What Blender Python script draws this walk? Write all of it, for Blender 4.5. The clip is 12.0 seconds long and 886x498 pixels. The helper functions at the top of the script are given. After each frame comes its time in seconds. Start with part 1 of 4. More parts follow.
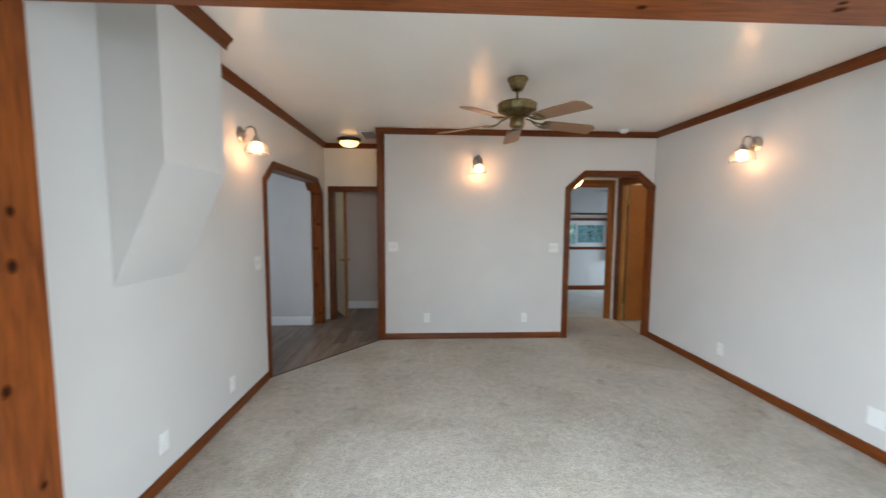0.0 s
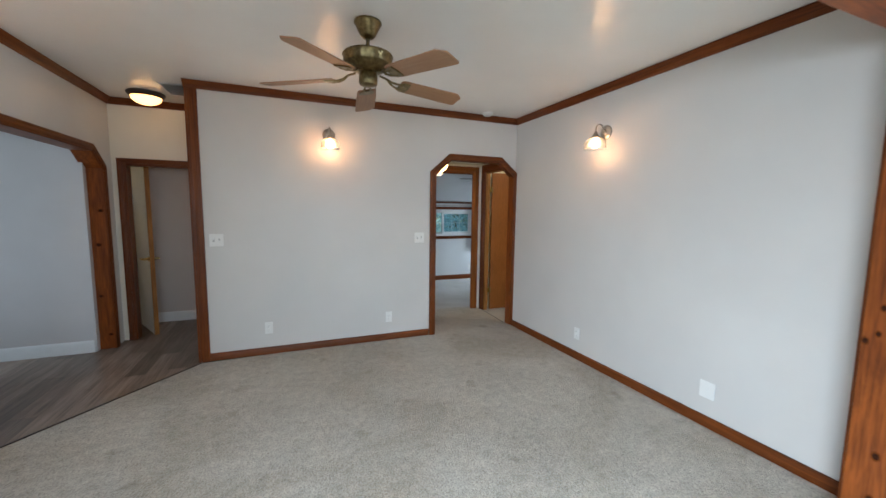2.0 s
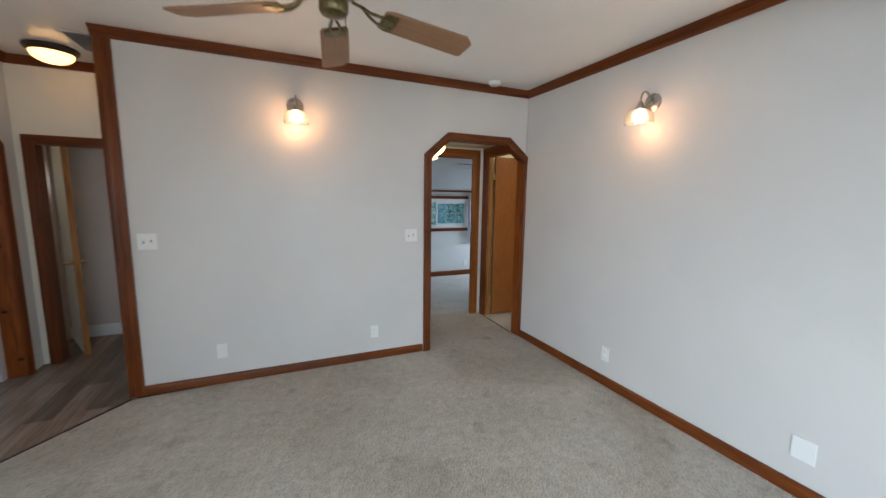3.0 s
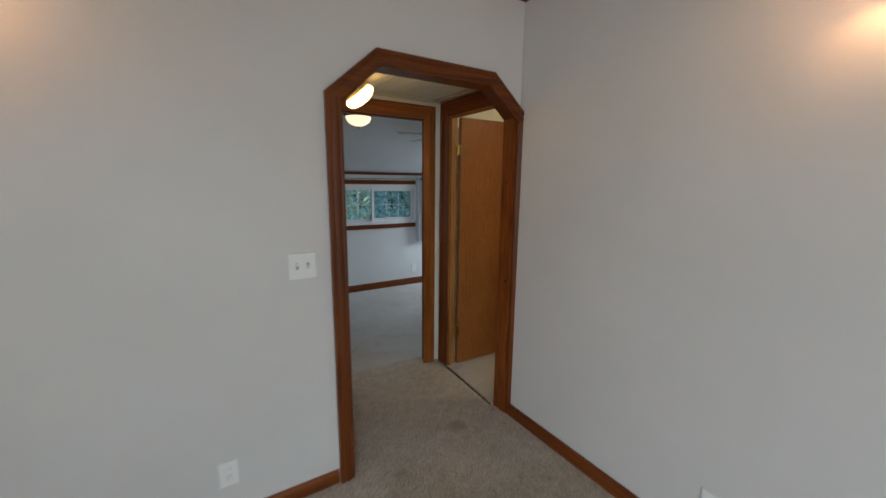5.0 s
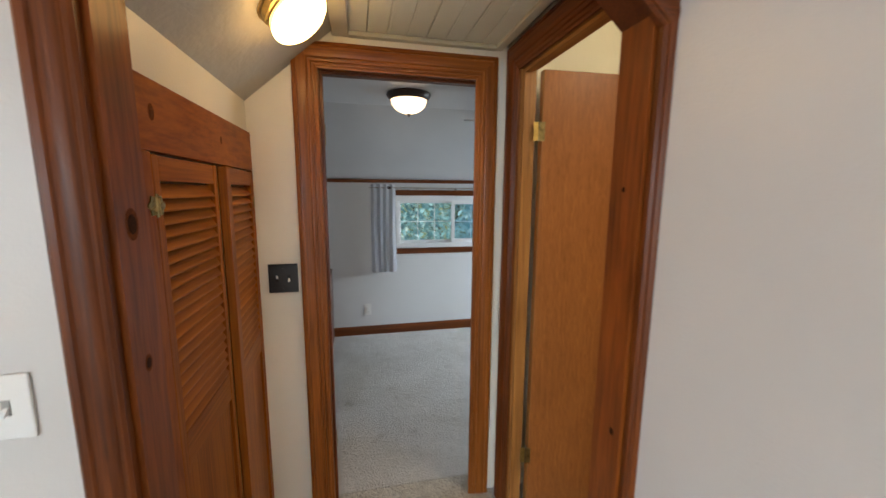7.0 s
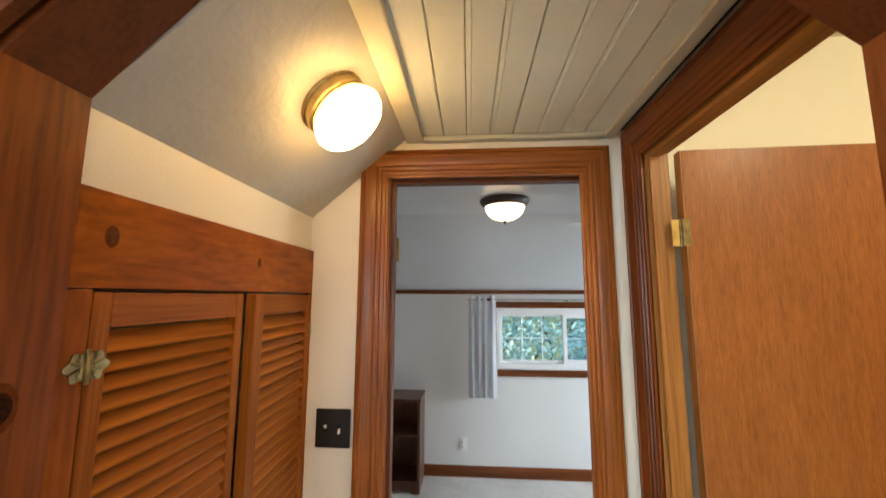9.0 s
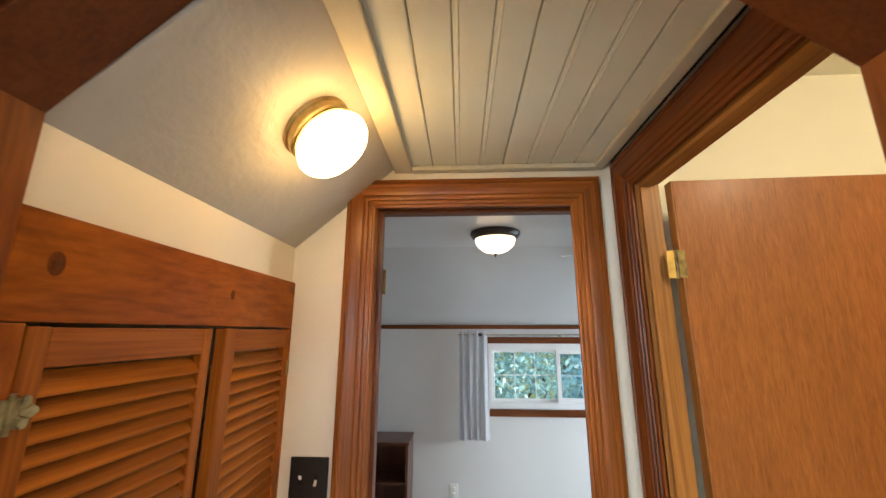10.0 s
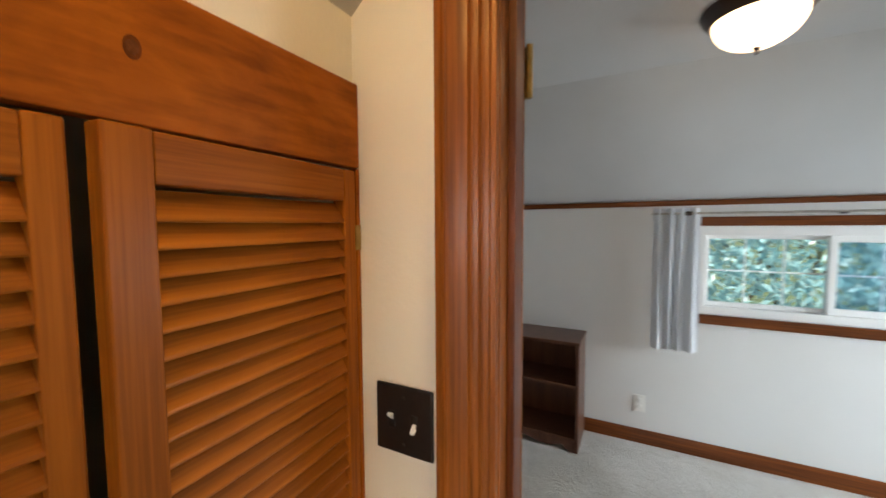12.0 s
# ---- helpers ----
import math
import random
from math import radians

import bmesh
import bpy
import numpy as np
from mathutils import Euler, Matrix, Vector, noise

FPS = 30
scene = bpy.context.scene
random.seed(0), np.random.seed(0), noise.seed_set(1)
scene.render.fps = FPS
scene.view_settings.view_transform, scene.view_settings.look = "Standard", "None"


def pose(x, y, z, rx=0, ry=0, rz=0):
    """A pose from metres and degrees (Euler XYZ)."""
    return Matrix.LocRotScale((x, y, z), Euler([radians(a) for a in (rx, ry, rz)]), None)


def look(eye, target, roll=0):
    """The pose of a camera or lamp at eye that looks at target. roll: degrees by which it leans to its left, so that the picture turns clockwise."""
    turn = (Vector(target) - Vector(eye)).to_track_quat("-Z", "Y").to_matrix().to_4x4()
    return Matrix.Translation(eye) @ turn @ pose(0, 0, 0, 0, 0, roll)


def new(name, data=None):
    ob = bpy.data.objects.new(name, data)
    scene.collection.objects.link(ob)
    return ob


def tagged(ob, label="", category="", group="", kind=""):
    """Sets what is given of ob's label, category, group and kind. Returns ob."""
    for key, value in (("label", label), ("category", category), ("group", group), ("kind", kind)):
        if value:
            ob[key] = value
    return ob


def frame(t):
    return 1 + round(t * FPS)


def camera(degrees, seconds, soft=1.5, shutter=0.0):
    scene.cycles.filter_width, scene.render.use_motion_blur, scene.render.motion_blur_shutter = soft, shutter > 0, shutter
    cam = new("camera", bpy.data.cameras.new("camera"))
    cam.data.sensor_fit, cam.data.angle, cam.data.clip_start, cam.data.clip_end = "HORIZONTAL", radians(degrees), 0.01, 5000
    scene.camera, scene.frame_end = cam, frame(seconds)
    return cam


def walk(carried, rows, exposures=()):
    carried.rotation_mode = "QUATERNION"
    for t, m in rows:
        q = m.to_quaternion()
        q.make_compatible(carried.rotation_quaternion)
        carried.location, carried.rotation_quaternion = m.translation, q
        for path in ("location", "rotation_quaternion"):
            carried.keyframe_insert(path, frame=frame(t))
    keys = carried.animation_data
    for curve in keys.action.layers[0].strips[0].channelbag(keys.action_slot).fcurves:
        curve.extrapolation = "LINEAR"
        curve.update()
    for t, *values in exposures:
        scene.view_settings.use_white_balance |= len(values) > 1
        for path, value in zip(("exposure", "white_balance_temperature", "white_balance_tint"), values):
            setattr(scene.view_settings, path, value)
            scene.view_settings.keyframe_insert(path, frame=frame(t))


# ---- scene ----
cam = camera(99.6, 12.0, shutter=0.5)
PATH = [
    (0, (0.04, 0.035, 1.505), (0.132, 2.026, 1.343), 0.3),
    (0.5, (0.107, 0.073, 1.487), (0.493, 2.029, 1.325), 0.4),
    (1, (0.164, 0.192, 1.472), (0.769, 2.09, 1.3), 0.6),
    (1.5, (0.244, 0.385, 1.469), (0.953, 2.245, 1.281), 0.6),
    (2, (0.275, 0.605, 1.463), (1.031, 2.446, 1.256), 0.7),
    (2.5, (0.33, 0.942, 1.51), (1.104, 2.771, 1.268), 0.8),
    (3, (0.505, 1.335, 1.502), (1.306, 3.147, 1.229), 0.8),
    (3.2, (0.62, 1.469, 1.489), (1.401, 3.291, 1.219), 0.8),
    (4.8, (1.17, 2.774, 1.522), (2.229, 4.435, 1.179), 0.7),
    (5, (1.3, 2.936, 1.521), (2.349, 4.602, 1.167), 0.6),
    (5.5, (1.638, 3.244, 1.471), (2.681, 4.917, 1.139), 0.9),
    (6, (1.921, 3.508, 1.479), (2.79, 5.279, 1.154), 0.7),
    (6.5, (2.141, 3.711, 1.473), (2.742, 5.592, 1.161), 0.4),
    (6.7, (2.186, 3.792, 1.488), (2.733, 5.691, 1.18), 0.4),
    (8.3, (2.4, 4.244, 1.546), (2.267, 6.238, 1.457), -0.0),
    (8.5, (2.388, 4.27, 1.558), (2.25, 6.265, 1.559), 0.0),
    (9, (2.38, 4.282, 1.58), (2.237, 6.261, 1.831), 0.2),
    (9.5, (2.383, 4.297, 1.584), (2.256, 6.257, 1.964), 0.1),
    (10, (2.386, 4.332, 1.579), (2.291, 6.283, 2.01), 0.1),
    (10.5, (2.397, 4.466, 1.546), (2.296, 6.425, 1.934), 0.1),
    (11, (2.398, 4.669, 1.517), (2.022, 6.633, 1.573), 0.4),
    (11.5, (2.336, 4.863, 1.501), (1.711, 6.76, 1.397), -0.1),
    (12, (2.283, 5.012, 1.489), (1.357, 6.78, 1.362), -0.3),
]
walk(cam, [(t, look(eye, target, roll)) for t, eye, target, roll in PATH], [
    (0.0, 0.0, 6350, 10), (0.5, -0.04, 6350, 10), (1.0, -0.14, 6250, 10), (1.5, -0.16, 6200, 9), (2.0, -0.05, 6150, 9), (2.5, 0.02, 6100, 9), (3.0, -0.06, 6150, 9),
    (4.8, -0.5, 6400, 10), (5.1, -0.48, 6450, 10), (5.6, -0.18, 6500, 11), (6.0, 0.02, 6550, 12), (6.7, 0.28, 6600, 12),
    (8.3, 0.92, 6950, 12), (10.0, 1.0, 6850, 12), (10.5, 0.90, 6750, 12), (11.0, 0.94, 6800, 12), (11.5, 1.02, 7000, 12), (12.0, 1.02, 7100, 12)])
# ---- world and large lights ----
world = bpy.data.worlds.new("sky")
scene.world = world
world.use_nodes = True
_wn = world.node_tree
_bg = _wn.nodes["Background"]
_sky = _wn.nodes.new("ShaderNodeTexSky")
_sky.sky_type, _sky.sun_disc = "NISHITA", False
_sky.sun_elevation, _sky.sun_rotation = radians(42), radians(200)
_wn.links.new(_sky.outputs[0], _bg.inputs[0])
_bg.inputs[1].default_value = 0.15


def area_light(name, eye, target, w, h, watts, colour, spread=180):
    d = bpy.data.lights.new(name, "AREA")
    d.spread = radians(spread)
    d.shape, d.size, d.size_y, d.energy, d.color = "RECTANGLE", w, h, watts, colour
    ob = new(name, d)
    ob.matrix_world = look(eye, target)
    return ob


_sun = bpy.data.lights.new("sun", "SUN")
_sun.energy, _sun.angle, _sun.color = 5.0, radians(10), (1.0, 0.96, 0.9)
new("sun", _sun).matrix_world = look((-3, -8, 9), (0, 0, 0))

# Daylight in the window openings
DAY = (0.72, 0.87, 1.0)
area_light("window_light", (-1.45, -1.0, 1.45), (1.5, 0.7, -0.9), 2.4, 1.4, 152, DAY, 115)
area_light("window_light", (4.28, 0.35, 1.45), (1.2, 1.5, -0.7), 1.6, 1.4, 148, DAY, 120)
area_light("window_light", (0.9, -3.08, 1.5), (0.9, 1.4, -0.9), 3.0, 1.1, 52, DAY, 110)
area_light("window_light", (5.02, 7.2, 1.15), (1.7, 7.72, -0.1), 0.95, 0.8, 22, DAY, 125)
area_light("window_light", (-4.05, 4.0, 1.5), (-1.5, 4.2, 0.3), 1.2, 1.0, 30, DAY)

# ---- materials ----


def mat_base(name):
    m = bpy.data.materials.new(name)
    m.use_nodes = True
    nt = m.node_tree
    return m, nt, nt.nodes["Principled BSDF"]


def node(nt, kind, **kw):
    n = nt.nodes.new(kind)
    for k, v in kw.items():
        n.inputs[k.replace("_", " ")].default_value = v
    return n


def coords(nt, scale=(1, 1, 1), rot=(0, 0, 0)):
    tc = nt.nodes.new("ShaderNodeTexCoord")
    mp = nt.nodes.new("ShaderNodeMapping")
    mp.inputs["Scale"].default_value = scale
    mp.inputs["Rotation"].default_value = rot
    nt.links.new(tc.outputs["Object"], mp.inputs["Vector"])
    return mp.outputs[0]


def ramp(nt, src, stops):
    r = nt.nodes.new("ShaderNodeValToRGB")
    els = r.color_ramp.elements
    while len(els) < len(stops):
        els.new(0.5)
    for e, (p, c) in zip(els, stops):
        e.position, e.color = p, (*c, 1)
    nt.links.new(src, r.inputs[0])
    return r.outputs[0]


def mix(nt, fac, a, b, mode="MIX"):
    n = nt.nodes.new("ShaderNodeMix")
    n.data_type, n.blend_type = "RGBA", mode
    for sock, v in ((n.inputs[0], fac), (n.inputs[6], a), (n.inputs[7], b)):
        if isinstance(v, (float, int)):
            sock.default_value = v
        elif isinstance(v, tuple):
            sock.default_value = (*v, 1)
        else:
            nt.links.new(v, sock)
    return n.outputs[2]


def bump(nt, bsdf, height, strength, dist):
    b = nt.nodes.new("ShaderNodeBump")
    b.inputs["Strength"].default_value, b.inputs["Distance"].default_value = strength, dist
    nt.links.new(height, b.inputs["Height"])
    nt.links.new(b.outputs[0], bsdf.inputs["Normal"])


def paint(name, colour, rough=0.55, grain=0.25, scale=170.0, vary=0.05):
    m, nt, p = mat_base(name)
    v = coords(nt)
    big = node(nt, "ShaderNodeTexNoise", Scale=1.7, Detail=4.0)
    fine = node(nt, "ShaderNodeTexNoise", Scale=scale, Detail=3.0)
    nt.links.new(v, big.inputs["Vector"]), nt.links.new(v, fine.inputs["Vector"])
    lo = tuple(c * (1 - vary) for c in colour)
    hi = tuple(min(1, c * (1 + vary)) for c in colour)
    nt.links.new(ramp(nt, big.outputs[0], [(0.3, lo), (0.7, hi)]), p.inputs["Base Color"])
    p.inputs["Roughness"].default_value = rough
    bump(nt, p, fine.outputs[0], grain, 0.002)
    return m


def trowelled(name, colour, rough):
    m, nt, p = mat_base(name)
    v = coords(nt)
    a = node(nt, "ShaderNodeTexNoise", Scale=9.0, Detail=5.0, Distortion=1.2)
    b = node(nt, "ShaderNodeTexNoise", Scale=60.0, Detail=3.0)
    nt.links.new(v, a.inputs["Vector"]), nt.links.new(v, b.inputs["Vector"])
    add = nt.nodes.new("ShaderNodeMath")
    add.operation = "MULTIPLY_ADD"
    nt.links.new(a.outputs[0], add.inputs[0])
    add.inputs[1].default_value = 3.0
    nt.links.new(b.outputs[0], add.inputs[2])
    nt.links.new(ramp(nt, a.outputs[0], [(0.3, tuple(c * 0.94 for c in colour)), (0.7, colour)]), p.inputs["Base Color"])
    p.inputs["Roughness"].default_value = rough
    bump(nt, p, add.outputs[0], 0.22, 0.005)
    return m


def wood(name, axis, dark, light, rough=0.38, coat=0.3, tight=1.0, random_tone=0.0, length=1.0, swirl=0.7, gloss=0.22):
    """Stained softwood with the grain along one axis."""
    m, nt, p = mat_base(name)
    i = "xyz".index(axis)
    s = [22.0 * tight] * 3
    s[i] = 1.1 * length
    v = coords(nt, tuple(s))
    g = node(nt, "ShaderNodeTexNoise", Scale=1.0, Detail=6.0, Roughness=0.62, Distortion=swirl)
    nt.links.new(v, g.inputs["Vector"])
    s2 = [150.0 * tight] * 3
    s2[i] = 3.5 * length
    f = node(nt, "ShaderNodeTexNoise", Scale=1.0, Detail=3.0)
    nt.links.new(coords(nt, tuple(s2)), f.inputs["Vector"])
    big = node(nt, "ShaderNodeTexNoise", Scale=2.3, Detail=2.0)
    nt.links.new(coords(nt), big.inputs["Vector"])
    col = ramp(nt, g.outputs[0], [(0.30, dark), (0.52, tuple((a + b) / 2 for a, b in zip(dark, light))), (0.72, light)])
    col = mix(nt, 0.30, col, ramp(nt, f.outputs[0], [(0.36, tuple(c * 0.6 for c in dark)), (0.60, light)]))
    col = mix(nt, 0.5, col, ramp(nt, big.outputs[0], [(0.3, (0.62, 0.58, 0.55)), (0.7, (1.0, 1.0, 1.0))]), "MULTIPLY")
    if random_tone:
        oi = nt.nodes.new("ShaderNodeObjectInfo")
        tone = ramp(nt, oi.outputs["Random"], [(0.0, (1 - random_tone,) * 3), (1.0, (1.0, 1.0, 1.0))])
        col = mix(nt, 1.0, col, tone, "MULTIPLY")
    nt.links.new(col, p.inputs["Base Color"])
    p.inputs["Roughness"].default_value = rough
    p.inputs["Coat Weight"].default_value = coat
    p.inputs["Specular IOR Level"].default_value = gloss
    p.inputs["Coat Roughness"].default_value = 0.22
    bump(nt, p, f.outputs[0], 0.12, 0.0015)
    return m


def carpet(name, dark, light, pile=0.8):
    m, nt, p = mat_base(name)
    v = coords(nt)
    tuft = node(nt, "ShaderNodeTexNoise", Scale=105.0, Detail=4.0, Distortion=0.6)
    mid = node(nt, "ShaderNodeTexNoise", Scale=16.0, Detail=5.0, Roughness=0.65)
    big = node(nt, "ShaderNodeTexNoise", Scale=1.6, Detail=5.0, Roughness=0.6)
    for n in (tuft, mid, big):
        nt.links.new(v, n.inputs["Vector"])
    spots = node(nt, "ShaderNodeTexNoise", Scale=5.0, Detail=2.0)
    nt.links.new(v, spots.inputs["Vector"])
    col = ramp(nt, big.outputs[0], [(0.3, dark), (0.68, light)])
    col = mix(nt, pile * 0.5, col, ramp(nt, mid.outputs[0], [(0.35, tuple(c * 0.72 for c in dark)), (0.62, light)]))
    col = mix(nt, pile, col, ramp(nt, tuft.outputs[0], [(0.34, (0.42, 0.40, 0.38)), (0.58, (1, 1, 1))]), "MULTIPLY")
    wear = node(nt, "ShaderNodeTexNoise", Scale=0.9, Detail=3.0, Distortion=0.8)
    nt.links.new(v, wear.inputs["Vector"])
    col = mix(nt, 0.7, col, ramp(nt, wear.outputs[0], [(0.36, (0.74, 0.70, 0.63)), (0.52, (1, 1, 1))]), "MULTIPLY")
    col = mix(nt, 0.6, col, ramp(nt, spots.outputs[0], [(0.27, (0.62, 0.58, 0.52)), (0.36, (1, 1, 1))]), "MULTIPLY")
    nt.links.new(col, p.inputs["Base Color"])
    p.inputs["Roughness"].default_value = 0.95
    p.inputs["Specular IOR Level"].default_value = 0.15
    p.inputs["Sheen Weight"].default_value = 0.25
    h = nt.nodes.new("ShaderNodeMath")
    h.operation = "ADD"
    nt.links.new(tuft.outputs[0], h.inputs[0]), nt.links.new(mid.outputs[0], h.inputs[1])
    bump(nt, p, h.outputs[0], 0.9, 0.016)
    return m


def metal(name, colour, rough=0.28, age=0.3):
    m, nt, p = mat_base(name)
    n = node(nt, "ShaderNodeTexNoise", Scale=45.0, Detail=4.0)
    nt.links.new(coords(nt), n.inputs["Vector"])
    nt.links.new(ramp(nt, n.outputs[0], [(0.3, tuple(c * (1 - age) for c in colour)), (0.65, colour)]), p.inputs["Base Color"])
    p.inputs["Metallic"].default_value, p.inputs["Roughness"].default_value = 1.0, rough
    return m


def plain(name, colour, rough=0.4, vary=0.06, scale=12.0, gloss=0.5):
    m, nt, p = mat_base(name)
    n = node(nt, "ShaderNodeTexNoise", Scale=scale, Detail=3.0)
    nt.links.new(coords(nt), n.inputs["Vector"])
    nt.links.new(ramp(nt, n.outputs[0], [(0.3, tuple(c * (1 - vary) for c in colour)), (0.7, colour)]), p.inputs["Base Color"])
    p.inputs["Roughness"].default_value = rough
    p.inputs["Specular IOR Level"].default_value = gloss
    return m


def glow(name, colour, strength):
    m, nt, p = mat_base(name)
    p.inputs["Base Color"].default_value = (0.9, 0.88, 0.82, 1)
    p.inputs["Emission Color"].default_value = (*colour, 1)
    p.inputs["Emission Strength"].default_value = strength
    p.inputs["Roughness"].default_value = 0.3
    return m


def glass(name, colour=(1, 1, 1), rough=0.0):
    m, nt, p = mat_base(name)
    p.inputs["Base Color"].default_value = (*colour, 1)
    p.inputs["Transmission Weight"].default_value = 1.0
    p.inputs["Roughness"].default_value = rough
    p.inputs["IOR"].default_value = 1.45
    return m


WALL = paint("wall_paint", (0.61, 0.582, 0.55), 0.38, 0.30, 130.0, 0.03)
WALL_HALL = paint("hall_cream_paint", (0.77, 0.72, 0.61), 0.45, 0.30, 110.0)
WALL_BED = paint("bedroom_paint", (0.66, 0.655, 0.65), 0.5, 0.25, 130.0, 0.03)
WALL_KITCHEN = paint("kitchen_paint", (0.56, 0.535, 0.525), 0.5, 0.25)
WALL_FRONT = wood("front_room_panelling", "z", (0.16, 0.085, 0.045), (0.34, 0.20, 0.11), 0.5, coat=0.0)
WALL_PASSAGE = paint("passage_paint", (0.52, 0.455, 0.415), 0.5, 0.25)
CEIL = paint("ceiling_gloss_paint", (0.86, 0.845, 0.815), 0.22, 0.35, 60.0, 0.03)
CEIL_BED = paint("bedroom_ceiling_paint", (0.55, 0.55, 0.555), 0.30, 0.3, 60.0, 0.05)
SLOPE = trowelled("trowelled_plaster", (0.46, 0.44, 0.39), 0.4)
PANEL = paint("panel_paint", (0.69, 0.71, 0.62), 0.32, 0.15, 60.0, 0.10)
PANEL_TRIM = paint("panel_trim_paint", (0.52, 0.49, 0.38), 0.6, 0.15, 60.0, 0.06)
WHITE = plain("white_paint", (0.72, 0.72, 0.71), 0.35)
PLASTIC = plain("white_plastic", (0.78, 0.77, 0.74), 0.3, 0.03)
VINYL = plain("white_vinyl", (0.80, 0.80, 0.80), 0.3, 0.03)
D1, L1 = (0.070, 0.016, 0.0032), (0.225, 0.058, 0.0095)
TRIM = {a: wood("stained_fir_" + a, a, D1, L1, 0.40, coat=0.06) for a in "xyz"}
KNOTTY = {a: wood("knotty_pine_" + a, a, (0.12, 0.0265, 0.005), (0.335, 0.088, 0.014), 0.42, 0.08, 0.6, 0.0, 1.6, 1.8) for a in "xyz"}
SMOOTH_TRIM = wood("brown_stained_board", "x", (0.10, 0.025, 0.005), (0.165, 0.043, 0.008), 0.42, coat=0.05)
PINE = {a: wood("knotty_closet_pine_" + a, a, (0.19, 0.040, 0.005), (0.47, 0.132, 0.012), 0.42, 0.03, 0.42, 0.0, 2.6, 2.4, 0.12) for a in "xyz"}
CLEAR_PINE = {a: wood("closet_pine_" + a, a, (0.22, 0.054, 0.006), (0.48, 0.150, 0.015), 0.45, coat=0.03, gloss=0.12) for a in "xyz"}
SLAT = wood("louvre_pine", "y", (0.27, 0.069, 0.008), (0.62, 0.196, 0.020), 0.5, 0.03, 1.0, 0.24, gloss=0.15)
VENEER = wood("mahogany_veneer", "z", (0.215, 0.069, 0.016), (0.385, 0.136, 0.034), 0.46, 0.06, 4.2, 0.0, 9.0, 0.9)
JAMB = {a: wood("golden_fir_" + a, a, (0.20, 0.075, 0.018), (0.46, 0.205, 0.055), 0.40, 0.06) for a in "xyz"}
TRIM_HALL = {a: wood("golden_stained_fir_" + a, a, (0.13, 0.034, 0.006), (0.40, 0.125, 0.021), 0.34, coat=0.10) for a in "xyz"}
SHELF = wood("walnut_laminate", "z", (0.075, 0.028, 0.016), (0.15, 0.062, 0.036), 0.38)
PLANK = wood("vinyl_plank", "y", (0.18, 0.125, 0.095), (0.50, 0.39, 0.315), 0.30, 0.1, 0.55, 0.58)
BLADE = wood("fan_blade_wood", "x", (0.31, 0.160, 0.080), (0.41, 0.225, 0.120), 0.45, 0.1, 1.6)
CARPET = carpet("beige_carpet", (0.50, 0.445, 0.365), (0.72, 0.66, 0.565))
CARPET_BED = carpet("grey_carpet", (0.50, 0.47, 0.435), (0.66, 0.63, 0.59), 0.2)
BRASS = metal("antique_brass", (0.24, 0.18, 0.085), 0.3, 0.5)
BRIGHT_BRASS = metal("bright_brass", (0.44, 0.30, 0.10), 0.45)
AGED_BRASS = metal("aged_brass", (0.46, 0.36, 0.16), 0.33, 0.55)
NICKEL = metal("brushed_nickel", (0.52, 0.48, 0.43), 0.3)
BRONZE = plain("dark_bronze", (0.042, 0.021, 0.013), 0.36, 0.3, 40.0)
BLACK = plain("black_hammered", (0.010, 0.009, 0.009), 0.32, 0.4, 90.0)
DARK = plain("dark_recess", (0.012, 0.011, 0.010), 0.9)
FABRIC = plain("grey_curtain_cloth", (0.76, 0.77, 0.80), 0.9, 0.05, 220.0)
CREAM = paint("cream_paint", (0.78, 0.75, 0.62), 0.5, 0.2)
# Grey puts the shade of a toggle slot into white plastic's colour
RECESS = plain("shaded_plastic_recess", (0.34, 0.33, 0.31), 0.5, 0.05)
PORCELAIN = plain("white_porcelain", (0.80, 0.80, 0.79), 0.12, 0.02)
KNOT = plain("dark_knot", (0.050, 0.016, 0.007), 0.75, 0.7, 160.0, 0.08)
KNOT_RED = plain("reddish_knot", (0.155, 0.048, 0.016), 0.6, 0.5, 160.0, 0.06)
KNOT_RING = plain("brown_knot_ring", (0.17, 0.042, 0.008), 0.7, 0.45, 90.0, 0.1)
LEVER = metal("polished_brass", (0.86, 0.62, 0.27), 0.22)
WARM = (1.0, 0.52, 0.23)
BULB = glow("sconce_bulb_glow", WARM, 72.0)
OPAL = glow("opal_glow_hall", (1.0, 0.52, 0.17), 3.8)
OPAL_SLOPE = glow("opal_glow_globe", (1.0, 0.62, 0.22), 11.3)
OPAL_BED = glow("opal_glow_bedroom", (1.0, 0.70, 0.42), 2.1)
GLASS = glass("frosted_shade_glass", (1, 0.98, 0.95), 0.35)
PANE = glass("window_glass", (0.96, 1.0, 1.0))
SCREENED = glass("screened_window_glass", (0.58, 0.72, 0.84), 0.06)

# ---- mesh helpers ----


def mesh_of(bm, name, material, smooth=False):
    bmesh.ops.recalc_face_normals(bm, faces=bm.faces)
    me = bpy.data.meshes.new(name)
    bm.to_mesh(me)
    bm.free()
    me.materials.append(material)
    if smooth:
        me.polygons.foreach_set("use_smooth", [True] * len(me.polygons))
        me.set_sharp_from_angle(angle=radians(38))
    return me


def part(name, bm, material, parent=None, label="", smooth=False):
    ob = new(name, mesh_of(bm, name, material, smooth))
    if parent:
        ob.parent = parent
    return tagged(ob, label)


def thing(name, label, category, group="", kind="", at=None):
    ob = new(name)
    ob.empty_display_size = 0.05
    if at:
        ob.matrix_world = at
    return tagged(ob, label, category, group, kind)


